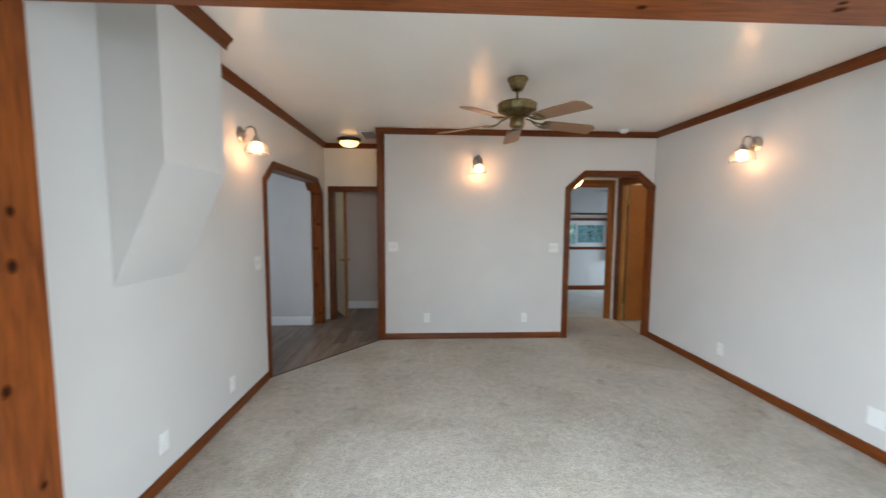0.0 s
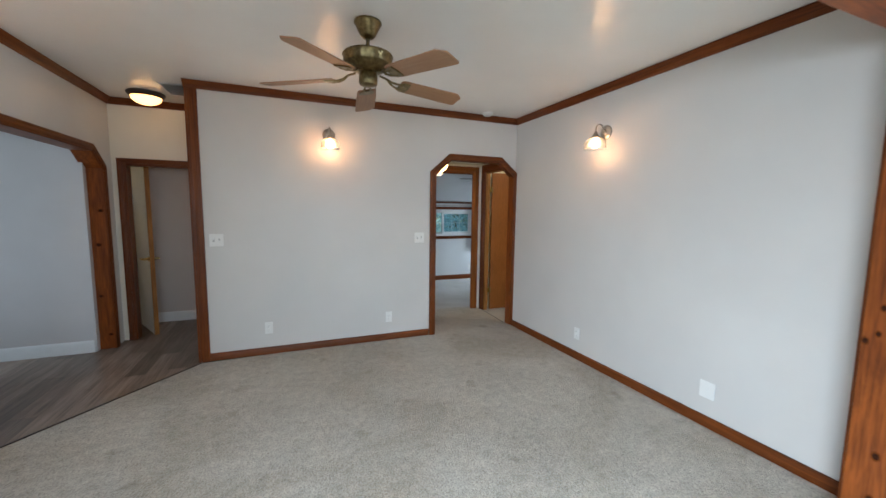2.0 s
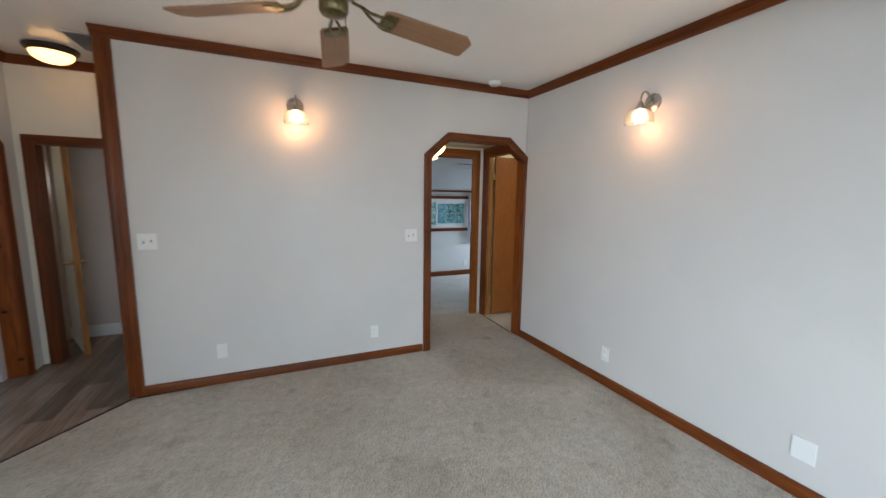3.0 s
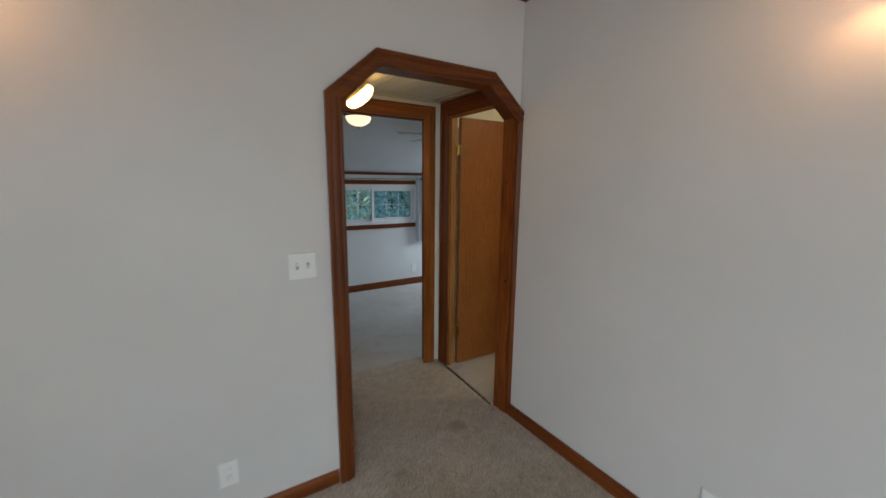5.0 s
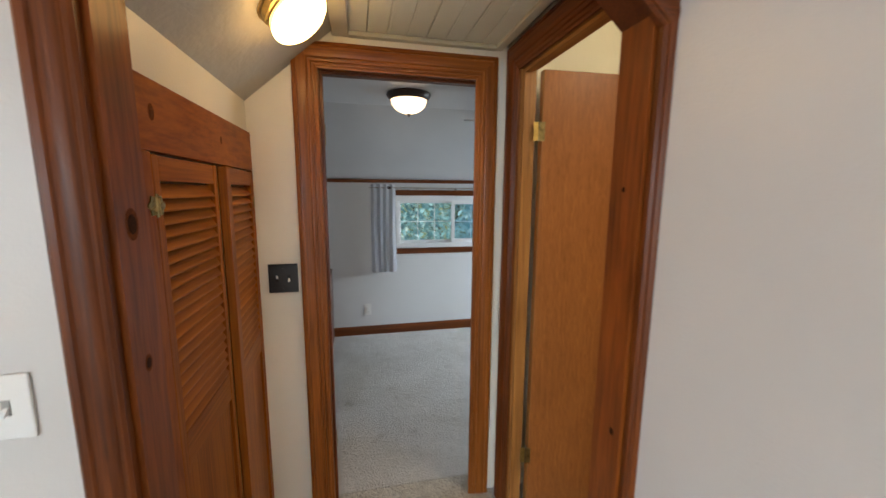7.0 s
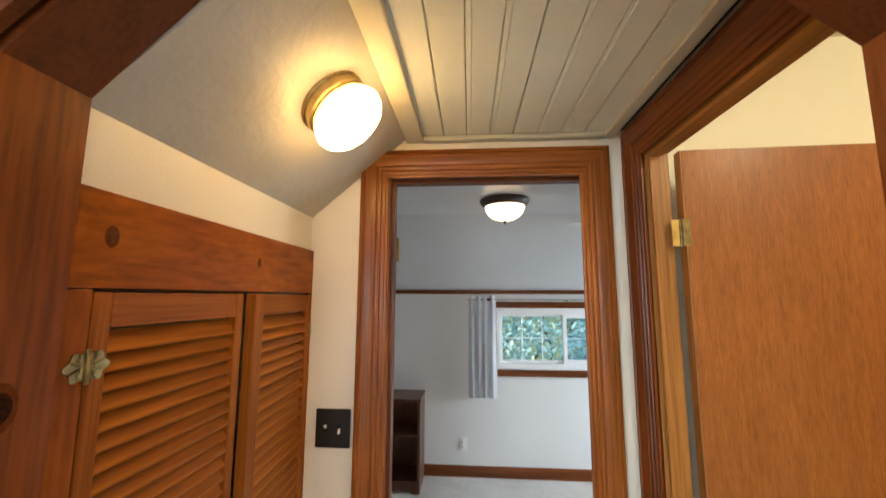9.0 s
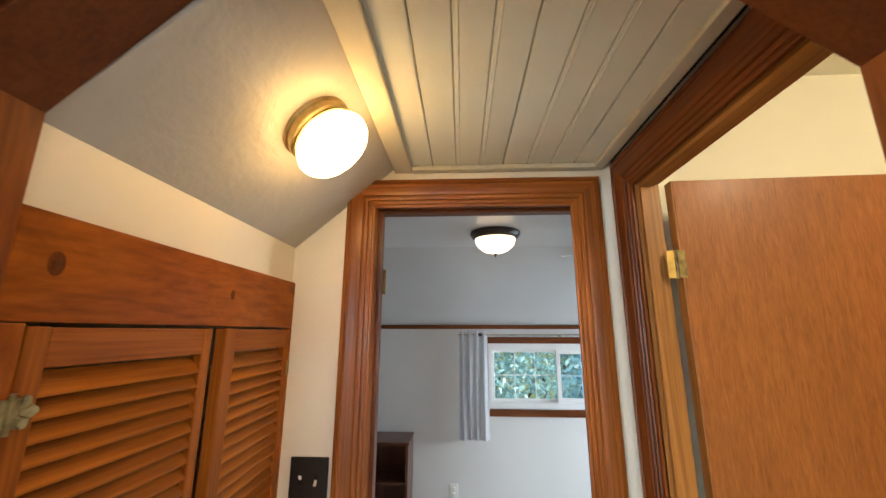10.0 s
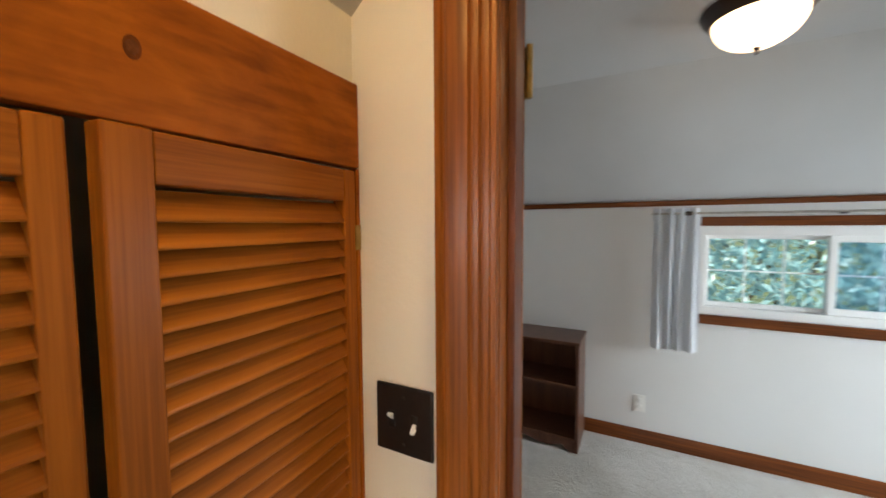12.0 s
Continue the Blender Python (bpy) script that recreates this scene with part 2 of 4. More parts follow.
def box(bm, x0, x1, y0, y1, z0, z1):
    v = [bm.verts.new((x, y, z)) for x in (x0, x1) for y in (y0, y1) for z in (z0, z1)]
    for f in ((0, 1, 3, 2), (4, 6, 7, 5), (0, 4, 5, 1), (2, 3, 7, 6), (0, 2, 6, 4), (1, 5, 7, 3)):
        bm.faces.new([v[i] for i in f])
    return bm


def boxed(x0, x1, y0, y1, z0, z1, bevel=0.0, segs=2):
    bm = box(bmesh.new(), x0, x1, y0, y1, z0, z1)
    if bevel:
        bmesh.ops.recalc_face_normals(bm, faces=bm.faces)
        bmesh.ops.bevel(bm, geom=bm.edges[:], offset=bevel, segments=segs, affect="EDGES", profile=0.5)
    return bm


def slab(bm, poly, axis, a, b):
    """A polygon of (u, v) pushed out along an axis from a to b."""
    def at(u, v, w):
        return {"x": (w, u, v), "y": (u, w, v), "z": (u, v, w)}[axis]
    lo = [bm.verts.new(at(u, v, a)) for u, v in poly]
    hi = [bm.verts.new(at(u, v, b)) for u, v in poly]
    bm.faces.new(lo), bm.faces.new(hi)
    for i in range(len(poly)):
        j = (i + 1) % len(poly)
        bm.faces.new((lo[i], lo[j], hi[j], hi[i]))
    return bm


def slabs(polys, axis, a, b, bevel=0.0):
    bm = bmesh.new()
    for p in polys:
        slab(bm, p, axis, a, b)
    if bevel:
        bmesh.ops.recalc_face_normals(bm, faces=bm.faces)
        bmesh.ops.bevel(bm, geom=bm.edges[:], offset=bevel, segments=2, affect="EDGES", profile=0.5)
    return bm


def rect(u0, u1, v0, v1):
    return [(u0, v0), (u1, v0), (u1, v1), (u0, v1)]


def lathe(profile, segs=32, bm=None, m=None):
    bm = bm or bmesh.new()
    rings = []
    for r, z in profile:
        ring = []
        for k in range(segs):
            a = 2 * math.pi * k / segs
            p = Vector((r * math.cos(a), r * math.sin(a), z))
            ring.append(bm.verts.new(m @ p if m else p))
        rings.append(ring)
    for a, b in zip(rings, rings[1:]):
        for k in range(segs):
            bm.faces.new((a[k], a[(k + 1) % segs], b[(k + 1) % segs], b[k]))
    bm.faces.new(rings[0]), bm.faces.new(rings[-1])
    return bm


def tube(points, r, segs=10, bm=None):
    bm = bm or bmesh.new()
    pts = [Vector(p) for p in points]
    rings = []
    for i, p in enumerate(pts):
        t = (pts[min(i + 1, len(pts) - 1)] - pts[max(i - 1, 0)]).normalized()
        ref = Vector((0, 0, 1)) if abs(t.z) < 0.9 else Vector((1, 0, 0))
        s = t.cross(ref).normalized()
        u = s.cross(t)
        rings.append([bm.verts.new(p + r * (math.cos(2 * math.pi * k / segs) * s + math.sin(2 * math.pi * k / segs) * u)) for k in range(segs)])
    for a, b in zip(rings, rings[1:]):
        for k in range(segs):
            bm.faces.new((a[k], a[(k + 1) % segs], b[(k + 1) % segs], b[k]))
    bm.faces.new(rings[0]), bm.faces.new(rings[-1])
    return bm


def moulding(points, n, profile):
    """One mitred bmesh for each stretch of a polyline in the plane across n. profile: (out to the side of the line, out along n)."""
    pts, n = [Vector(p) for p in points], Vector(n)
    sides = [n.cross((b - a).normalized()) for a, b in zip(pts, pts[1:])]
    rings = []
    for i, p in enumerate(pts):
        s0, s1 = sides[max(i - 1, 0)], sides[min(i, len(sides) - 1)]
        s = s0 + s1
        s = s * (2.0 / s.length_squared)
        rings.append([p + s * u + n * v for u, v in profile])
    out = []
    for a, b in zip(rings, rings[1:]):
        bm = bmesh.new()
        va, vb = [bm.verts.new(p) for p in a], [bm.verts.new(p) for p in b]
        for k in range(len(va)):
            j = (k + 1) % len(va)
            bm.faces.new((va[k], va[j], vb[j], vb[k]))
        bm.faces.new(va), bm.faces.new(vb)
        out.append(bm)
    return out


def axis_of(a, b):
    d = [abs(q - p) for p, q in zip(a, b)]
    return "xyz"[d.index(max(d))]


def run(name, piece, points, n, profile, mats, label, category="trim"):
    """A moulding as one piece of the setting with its boards as parts."""
    root = thing(name, label, category, kind="structure")
    for bm, a, b in zip(moulding(points, n, profile), points, points[1:]):
        part(piece, bm, mats[axis_of(a, b)], root, smooth=True)
    return root


def casing_profile(w, d):
    """A fluted door casing, thin at the opening, w wide and d deep, with no face on the wall's own plane."""
    steps = [(0, 0.50), (0.03, 0.56), (0.08, 0.56), (0.10, 0.72), (0.17, 0.75), (0.19, 0.58), (0.235, 0.58), (0.26, 0.80), (0.34, 0.84), (0.365, 0.64), (0.41, 0.64),
             (0.44, 0.80), (0.58, 0.93), (0.79, 0.97), (0.81, 0.84), (0.855, 0.84), (0.88, 1.0), (0.96, 1.0), (1.0, 0.92)]
    return [(0, 0.002)] + [(u * w, v * d) for u, v in steps] + [(w, 0.002)]


def rounded_casing(w, d):
    """A plain casing with a rounded face and one groove at each edge."""
    return [(0, 0.002), (0, d * 0.55), (w * 0.08, d * 0.72), (w * 0.2, d * 0.66), (w * 0.26, d * 0.82), (w * 0.5, d * 0.95),
            (w * 0.70, d * 0.84), (w * 0.76, d * 0.98), (w * 0.92, d), (w, d * 0.86), (w, 0.002)]


CROWN = [(0.002, -0.068), (0.010, -0.068), (0.013, -0.056), (0.018, -0.046), (0.030, -0.029), (0.042, -0.021), (0.048, -0.011), (0.051, -0.003), (0.002, -0.003)]
BASE = [(0.002, 0.001), (0.016, 0.001), (0.016, 0.056), (0.012, 0.066), (0.007, 0.072), (0.002, 0.073)]
WBASE = [(0.002, 0.001), (0.016, 0.001), (0.016, 0.105), (0.012, 0.118), (0.006, 0.130), (0.002, 0.131)]
WHITES = {a: WHITE for a in "xyz"}

# ---- the plan, in metres ----
XL, XR = -1.43, 2.93           # living room side walls
Y0, Y1 = 1.43, 4.64           # wide opening and far wall
ZC = 2.575                     # living room ceiling
YH = 5.60                     # wall at the end of the back hall
XH = -0.53                    # free end of the far wall
YK = 5.30                     # kitchen end wall
YB, YW = 5.54, 7.825          # bedroom door wall, bedroom window wall
XC = 1.84                     # closet front
ZP = 2.13                     # low panelled ceiling



def xr(y):
    """The face of the long wall at y."""
    return 2.906 - 0.002 * (y - 1.2)


def setting(name, bm, material, label, category):
    return tagged(part(name, bm, material), label, category, kind="structure")


# ---- floors ----
carpet_poly = [(XL, Y0 - 4.6), (4.4, Y0 - 4.6), (4.4, 1.2), (XR + 0.05, 1.2), (XR + 0.05, 4.72), (2.868, 4.72), (2.868, 5.655), (1.80, 5.66), (1.80, 4.70), (-0.53, 4.60), (XL, 3.53)]
setting("floor", slabs([carpet_poly], "z", -0.10, 0.0), CARPET, "worn beige cut-pile carpet with faint stains", "carpet")
setting("floor_bedroom", slabs([rect(0.6, 5.0, 5.66, 7.9)], "z", -0.10, 0.0), CARPET_BED, "pale grey bedroom carpet", "carpet")
setting("floor_side_room", slabs([[(2.99, 3.2), (5.0, 3.2), (5.0, 5.66), (2.872, 5.66), (2.872, 4.73), (2.99, 4.73)]], "z", -0.10, 0.0), CARPET_BED, "pale grey carpet in the side room", "carpet")
setting("floor_under_planks", boxed(-4.2, -0.50, 2.2, 7.6, -0.12, -0.012), DARK, "dark underlay beneath the plank floor", "floor")

# ---- living room walls ----
AL, AR, AT = 1.80, 2.897, 2.06       # rough opening of the small arch
fw = slabs([rect(XH, AL, 0, ZC + 0.05), rect(AL, AR, AT, ZC + 0.05),
            [(AL, 1.86), (AL, AT), (2.015, AT)], [(AR, 1.90), (AR, AT), (2.72, AT)]], "y", Y1, Y1 + 0.09)
setting("wall_far", fw, WALL, "light greige painted far wall of the living room", "wall")
setting("wall_right", slabs([[(xr(1.2), 1.2), (xr(1.2) + 0.11, 1.2), (xr(Y1 + 0.09) + 0.10, Y1 + 0.09), (xr(Y1 + 0.09), Y1 + 0.09)]], "z", 0, ZC + 0.05), WALL, "light greige painted long wall", "wall")
LA0, LA1, LAT = 3.545, 5.42, 2.00    # rough opening to the kitchen
lw = slabs([rect(1.20, LA0, 0, ZC + 0.05), rect(LA1, YH, 0, ZC + 0.05), rect(LA0, LA1, LAT, ZC + 0.05),
            [(LA0, 1.79), (LA0, LAT), (3.76, LAT)], [(LA1, 1.79), (LA1, LAT), (5.20, LAT)]], "x", XL - 0.12, XL)
setting("wall_left", lw, WALL, "light greige painted wall with the kitchen arch", "wall")
setting("ceiling", boxed(XL - 0.12, XR + 0.1, 1.20, YH + 0.1, ZC, ZC + 0.12), CEIL, "glossy off-white painted ceiling", "ceiling")

# stair bulkhead on the left wall, sloping back below
bk = slabs([[(XL, 1.17), (-1.165, 1.76), (-1.165, ZC), (XL, ZC)]], "y", 1.85, 2.375)
setting("wall_bulkhead", bk, WALL, "greige boxed bulkhead sloping back into the wall", "wall")

# back hall
HL, HT = -1.325, 1.91
hb = slabs([rect(XL - 0.12, HL, 0, ZC + 0.05), rect(HL, XH + 0.3, HT, ZC + 0.05), rect(XH - 0.02, XH + 0.3, 0, HT)], "y", YH, YH + 0.10)
setting("wall_hall", hb, WALL_HALL, "cream painted wall over the hall doorway", "wall")
setting("wall_hall_side", slabs([rect(Y1 + 0.09, YH, 0, ZC + 0.05)], "x", XH, XH + 0.09), WALL, "greige side wall of the back hall", "wall")
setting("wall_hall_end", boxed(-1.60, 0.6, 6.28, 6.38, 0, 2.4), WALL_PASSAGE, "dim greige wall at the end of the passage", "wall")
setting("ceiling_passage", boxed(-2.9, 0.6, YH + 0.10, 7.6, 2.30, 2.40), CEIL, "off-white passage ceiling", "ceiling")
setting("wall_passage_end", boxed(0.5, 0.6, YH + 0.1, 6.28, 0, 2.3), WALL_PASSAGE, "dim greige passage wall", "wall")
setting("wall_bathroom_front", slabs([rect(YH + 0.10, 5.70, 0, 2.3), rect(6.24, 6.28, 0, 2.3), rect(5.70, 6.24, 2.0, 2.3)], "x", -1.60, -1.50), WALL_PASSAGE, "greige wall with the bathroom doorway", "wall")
setting("wall_bathroom_back", boxed(-2.9, -1.6, 7.45, 7.55, 0, 2.3), CREAM, "cream bathroom wall", "wall")
setting("wall_bathroom_side", boxed(-2.9, -2.8, YH - 0.25, 7.45, 0, 2.3), CREAM, "cream bathroom side wall", "wall")
setting("wall_bathroom_right", boxed(-1.60, -1.5, 6.38, 7.45, 0, 2.3), CREAM, "cream bathroom wall", "wall")

# kitchen
setting("wall_kitchen_end", boxed(-4.1, XL - 0.12, YK, YK + 0.12, 0, 2.5), WALL_KITCHEN, "cool grey kitchen end wall", "wall")
kw = slabs([rect(2.3, 3.4, 0, 2.5), rect(4.6, YK, 0, 2.5), rect(3.4, 4.6, 0, 1.0), rect(3.4, 4.6, 2.0, 2.5)], "x", -4.2, -4.1)
setting("wall_kitchen_side", kw, WALL_KITCHEN, "grey kitchen wall with a window opening", "wall")
setting("wall_kitchen_near", boxed(-4.2, XL - 0.12, 2.2, 2.3, 0, 2.5), WALL_KITCHEN, "grey kitchen wall", "wall")
setting("ceiling_kitchen", boxed(-4.2, XL - 0.12, 2.2, YK + 0.1, 2.42, 2.52), CEIL, "off-white kitchen ceiling", "ceiling")

# front room behind the wide opening
fr = slabs([rect(-1.6, -0.7, 0, 2.6), rect(2.5, 4.5, 0, 2.6), rect(-0.7, 2.5, 0, 0.9), rect(-0.7, 2.5, 2.1, 2.6)], "y", -3.25, -3.1)
setting("wall_front", fr, WALL_FRONT, "wood-panelled front wall with a wide window opening", "wall")
fs = slabs([rect(-3.1, -0.45, 0, 2.6), rect(1.15, 1.2, 0, 2.6), rect(-0.45, 1.15, 0, 0.7), rect(-0.45, 1.15, 2.15, 2.6)], "x", 4.3, 4.4)
setting("wall_front_right", fs, WALL_FRONT, "wood-panelled front room side wall with a window opening", "wall")
fl = slabs([rect(-3.1, -2.3, 0, 2.6), rect(0.3, 1.2, 0, 2.6), rect(-2.3, 0.3, 0, 0.7), rect(-2.3, 0.3, 2.15, 2.6)], "x", XL - 0.12, XL)
setting("wall_front_left", fl, WALL_FRONT, "wood-panelled front room wall", "wall")
setting("wall_front_return", boxed(XR, 4.4, 1.20, 1.30, 0, 2.6), WALL_FRONT, "wood-panelled return wall", "wall")
setting("ceiling_front", boxed(XL - 0.12, 4.4, -3.2, 1.20, 2.55, 2.65), CEIL, "off-white front room ceiling", "ceiling")
setting("wall_header", boxed(XL, XR, 1.23, Y0 - 0.01, 2.30, ZC), WALL, "greige wall over the timber beam", "wall")

# ---- low hallway behind the small arch ----
YA = Y1 + 0.09
setting("wall_closet", slabs([rect(YA + 0.018, YB, 1.72, 2.3)], "x", XC - 0.09, XC - 0.012), WALL_HALL, "cream wall strip above the louvred closet", "wall")
BL, BR, BT = 2.08, 2.815, 2.013      # rough opening of the bedroom door
bw = slabs([rect(0.6, BL, 0, 2.3), rect(BR, 5.0, 0, 2.3), rect(BL, BR, BT, 2.3)], "y", YB, YB + 0.12)
setting("wall_bedroom_door", bw, WALL_HALL, "cream hallway wall round the bedroom door", "wall")
RL0, RL1 = 4.743, 5.412               # rough opening of the side room door
rw = slabs([rect(YA, RL0, 0, 2.3), rect(RL1, YB, 0, 2.3), rect(RL0, RL1, 2.022, 2.3)], "x", 2.90, 2.962)
setting("wall_side_door", rw, WALL_HALL, "narrow cream hallway wall round the side door", "wall")
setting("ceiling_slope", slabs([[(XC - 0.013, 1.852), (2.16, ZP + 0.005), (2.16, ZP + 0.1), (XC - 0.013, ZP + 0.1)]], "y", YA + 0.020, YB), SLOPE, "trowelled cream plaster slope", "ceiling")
setting("ceiling_hall", boxed(2.165, 2.90, YA + 0.020, YB, ZP + 0.014, ZP + 0.1), DARK, "dark gap above the ceiling boards", "ceiling")
# closet interior
setting("wall_closet_back", boxed(0.9, 0.98, YA, YB, 0, 2.1), CREAM, "cream closet back wall", "wall")
setting("ceiling_closet", boxed(0.9, XC - 0.09, YA, YB, 2.0, 2.1), CREAM, "cream closet ceiling", "ceiling")
setting("floor_closet", boxed(0.9, 1.80, YA, YB, -0.10, -0.002), CARPET, "beige closet carpet", "carpet")

# ---- side room ----
setting("wall_side_room", boxed(5.0, 5.1, 3.2, 5.66, 0, 2.5), CREAM, "cream side room wall", "wall")
setting("wall_side_room_near", boxed(2.985, 5.0, 3.2, 3.3, 0, 2.5), CREAM, "cream side room wall", "wall")
setting("wall_side_room_end", boxed(2.985, 5.0, YB - 0.008, YB - 0.002, 0, 2.5), CREAM, "cream side room end wall", "wall")
setting("ceiling_side_room", boxed(2.985, 5.1, 3.2, YB, 2.45, 2.55), CREAM, "cream side room ceiling", "ceiling")

# ---- bedroom ----
WX0, WX1, WZ0, WZ1 = 2.62, 3.905, 0.93, 1.475
ww = slabs([rect(0.6, WX0, 0, 1.75), rect(WX1, 5.0, 0, 1.75), rect(WX0, WX1, 0, WZ0), rect(WX0, WX1, WZ1, 1.75)], "y", YW, YW + 0.14)
setting("wall_window", ww, WALL_BED, "white low bedroom wall under the slope", "wall")
setting("wall_bedroom_left", boxed(0.5, 0.6, YB, YW + 0.1, 0, 2.3), WALL_BED, "white bedroom wall", "wall")
br = slabs([rect(YB, 6.7, 0, 2.3), rect(7.7, YW + 0.1, 0, 2.3), rect(6.7, 7.7, 0, 0.75), rect(6.7, 7.7, 1.55, 2.3)], "x", 5.0, 5.1)
setting("wall_bedroom_right", br, WALL_BED, "white bedroom wall", "wall")
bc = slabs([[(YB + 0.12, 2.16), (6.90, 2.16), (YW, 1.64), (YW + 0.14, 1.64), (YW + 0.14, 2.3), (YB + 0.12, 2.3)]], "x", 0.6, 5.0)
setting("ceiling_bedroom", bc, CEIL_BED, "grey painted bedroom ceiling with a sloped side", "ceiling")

# ---- trims ----
UP = (0, 0, 1)
run("crown_moulding", "crown_board", [(XH - 0.03, Y1, ZC), (XR, Y1, ZC)][::-1], UP, CROWN, TRIM, "dark stained wooden crown moulding on the far wall")
run("crown_moulding", "crown_board", [(xr(Y1), Y1, ZC), (xr(Y0), Y0, ZC)], UP, [(-u, v) for u, v in CROWN], TRIM, "dark stained wooden crown moulding on the long wall")
run("crown_moulding", "crown_board", [(XL, 2.375, ZC), (XL, YH, ZC), (XH, YH, ZC)], UP, [(-u, v) for u, v in CROWN], TRIM, "dark stained wooden crown moulding round the back hall")
run("crown_moulding", "crown_board", [(-1.165, 1.85, ZC), (-1.165, 2.43, ZC)], UP, [(-u, v) for u, v in CROWN], TRIM, "dark stained wooden crown moulding on the bulkhead")
run("baseboard", "base_board", [(XH + 0.07, Y1, 0), (1.755, Y1, 0)], UP, [(-u, v) for u, v in BASE], TRIM, "stained wooden baseboard on the far wall", "baseboard")
run("baseboard", "base_board", [(xr(Y0), Y0, 0), (xr(Y1), Y1 - 0.03, 0)], UP, [(u if u < 0.005 else u + 0.008, v) for u, v in BASE], TRIM, "stained wooden baseboard on the long wall", "baseboard")
run("baseboard", "base_board", [(XL, Y0, 0), (XL, 3.50, 0)], UP, [(-u, v) for u, v in BASE], TRIM, "stained wooden baseboard below the bulkhead", "baseboard")
run("baseboard", "base_board", [(0.6, YW, 0), (5.0, YW, 0)], UP, [(-u, v * 1.3) for u, v in BASE], TRIM, "stained wooden bedroom baseboard", "baseboard")
run("baseboard", "base_board", [(-4.1, YK, -0.01), (XL - 0.14, YK, -0.01)], UP, [(-u, v) for u, v in WBASE], WHITES, "tall white painted kitchen baseboard", "baseboard")
run("baseboard", "base_board", [(-1.5, 6.28, -0.01), (0.5, 6.28, -0.01)], UP, [(-u, v) for u, v in WBASE], WHITES, "tall white painted passage baseboard", "baseboard")
run("picture_rail", "rail_board", [(0.6, YW, 1.603), (5.0, YW, 1.603)], UP, [(-0.002, 0), (-0.016, 0), (-0.022, 0.010), (-0.022, 0.024), (-0.014, 0.034), (-0.002, 0.034)], TRIM, "dark stained picture rail below the sloped ceiling")

# small arch in the far wall
arch = [(1.834, Y1, 0), (1.834, Y1, 1.864), (2.024, Y1, 2.033), (2.656, Y1, 2.033), (2.874, Y1, 1.856), (2.874, Y1, 0)]
root = SMALL_ARCH = thing("arch_casing", "stained wooden casing of the clipped-corner arch", "door casing", kind="structure")
for bm, a, b in zip(moulding(arch, (0, -1, 0), rounded_casing(0.072, 0.031)), arch, arch[1:]):
    part("casing_board", bm, TRIM[axis_of(a, b)], root, smooth=True)
arch = [(1.843, Y1, 0), (1.843, Y1, 1.858), (2.028, Y1, 2.037), (2.690, Y1, 2.037), (2.867, Y1, 1.890), (2.867, Y1, 0)]
lin = [(0.0, -0.004), (0.0, -0.108), (0.034, -0.108), (0.034, -0.004)]
for bm, a, b in zip(moulding(arch, (0, -1, 0), lin), arch, arch[1:]):
    part("lining_board", bm, KNOTTY["z"] if a[0] == b[0] else SMOOTH_TRIM, root, "wooden lining board")

# kitchen arch
karch = [(XL, 3.575, 0), (XL, 3.575, 1.83), (XL, 3.765, 1.975), (XL, 5.17, 1.975), (XL, 5.36, 1.83), (XL, 5.36, 0)]
root = WIDE_ARCH = thing("arch_casing", "stained wooden casing of the wide kitchen arch", "door casing", kind="structure")
for bm, a, b in zip(moulding(karch, (1, 0, 0), rounded_casing(0.068, 0.024)), karch, karch[1:]):
    part("casing_board", bm, TRIM[axis_of(a, b)], root, smooth=True)
lin = [(0.0, 0.004), (0.0, -0.15), (0.024, -0.15), (0.024, 0.004)]
for bm, a, b in zip(moulding(karch, (1, 0, 0), lin), karch, karch[1:]):
    part("lining_board", bm, KNOTTY[axis_of(a, b)], root, "knotty wooden lining board")

# hall doorway
hd = [(HL + 0.02, YH, 0), (HL + 0.02, YH, HT - 0.02), (XH + 0.01, YH, HT - 0.02)]
root = thing("door_casing", "stained wooden casing of the hall doorway", "door casing", kind="structure")
for bm, a, b in zip(moulding(hd, (0, -1, 0), casing_profile(0.075, 0.022)), hd, hd[1:]):
    part("casing_board", bm, TRIM[axis_of(a, b)], root, smooth=True)
for bm, a, b in zip(moulding(hd, (0, -1, 0), [(0, 0.004), (0, -0.11), (0.02, -0.11), (0.02, 0.004)]), hd, hd[1:]):
    part("lining_board", bm, TRIM[axis_of(a, b)], root)

# post at the free end of the far wall
root = thing("corner_post", "stained wooden casing on the free end of the far wall", "trim", kind="structure")
for bm in moulding([(XH - 0.004, Y1, 0), (XH - 0.004, Y1, ZC - 0.069)], (0, -1, 0), [(-u, v) for u, v in rounded_casing(0.078, 0.022)]):
    part("casing_board", bm, TRIM["z"], root, smooth=True)
part("end_board", boxed(XH - 0.022, XH - 0.004, Y1 - 0.016, Y1 + 0.11, 0, ZC - 0.002, 0.002), TRIM["z"], root)

# bedroom door casing
bd = [(BL + 0.02, YB, 0), (BL + 0.02, YB, 1.988), (2.750, YB, 1.988), (2.750, YB, 0)]
root = thing("door_casing", "fluted stained wooden casing of the bedroom door", "door casing", kind="structure")
for bm, a, b in zip(moulding(bd, (0, -1, 0), casing_profile(0.095, 0.026)), bd, bd[1:]):
    part("casing_board", bm, TRIM_HALL[axis_of(a, b)], root, smooth=True)
bd = [(2.102, YB, 0), (2.102, YB, 1.994), (2.795, YB, 1.994), (2.795, YB, 0)]
for bm, a, b in zip(moulding(bd, (0, -1, 0), [(0, 0.001), (0, -0.10), (0.02, -0.10), (0.02, 0.001)]), bd, bd[1:]):
    part("lining_board", bm, TRIM_HALL[axis_of(a, b)], root)
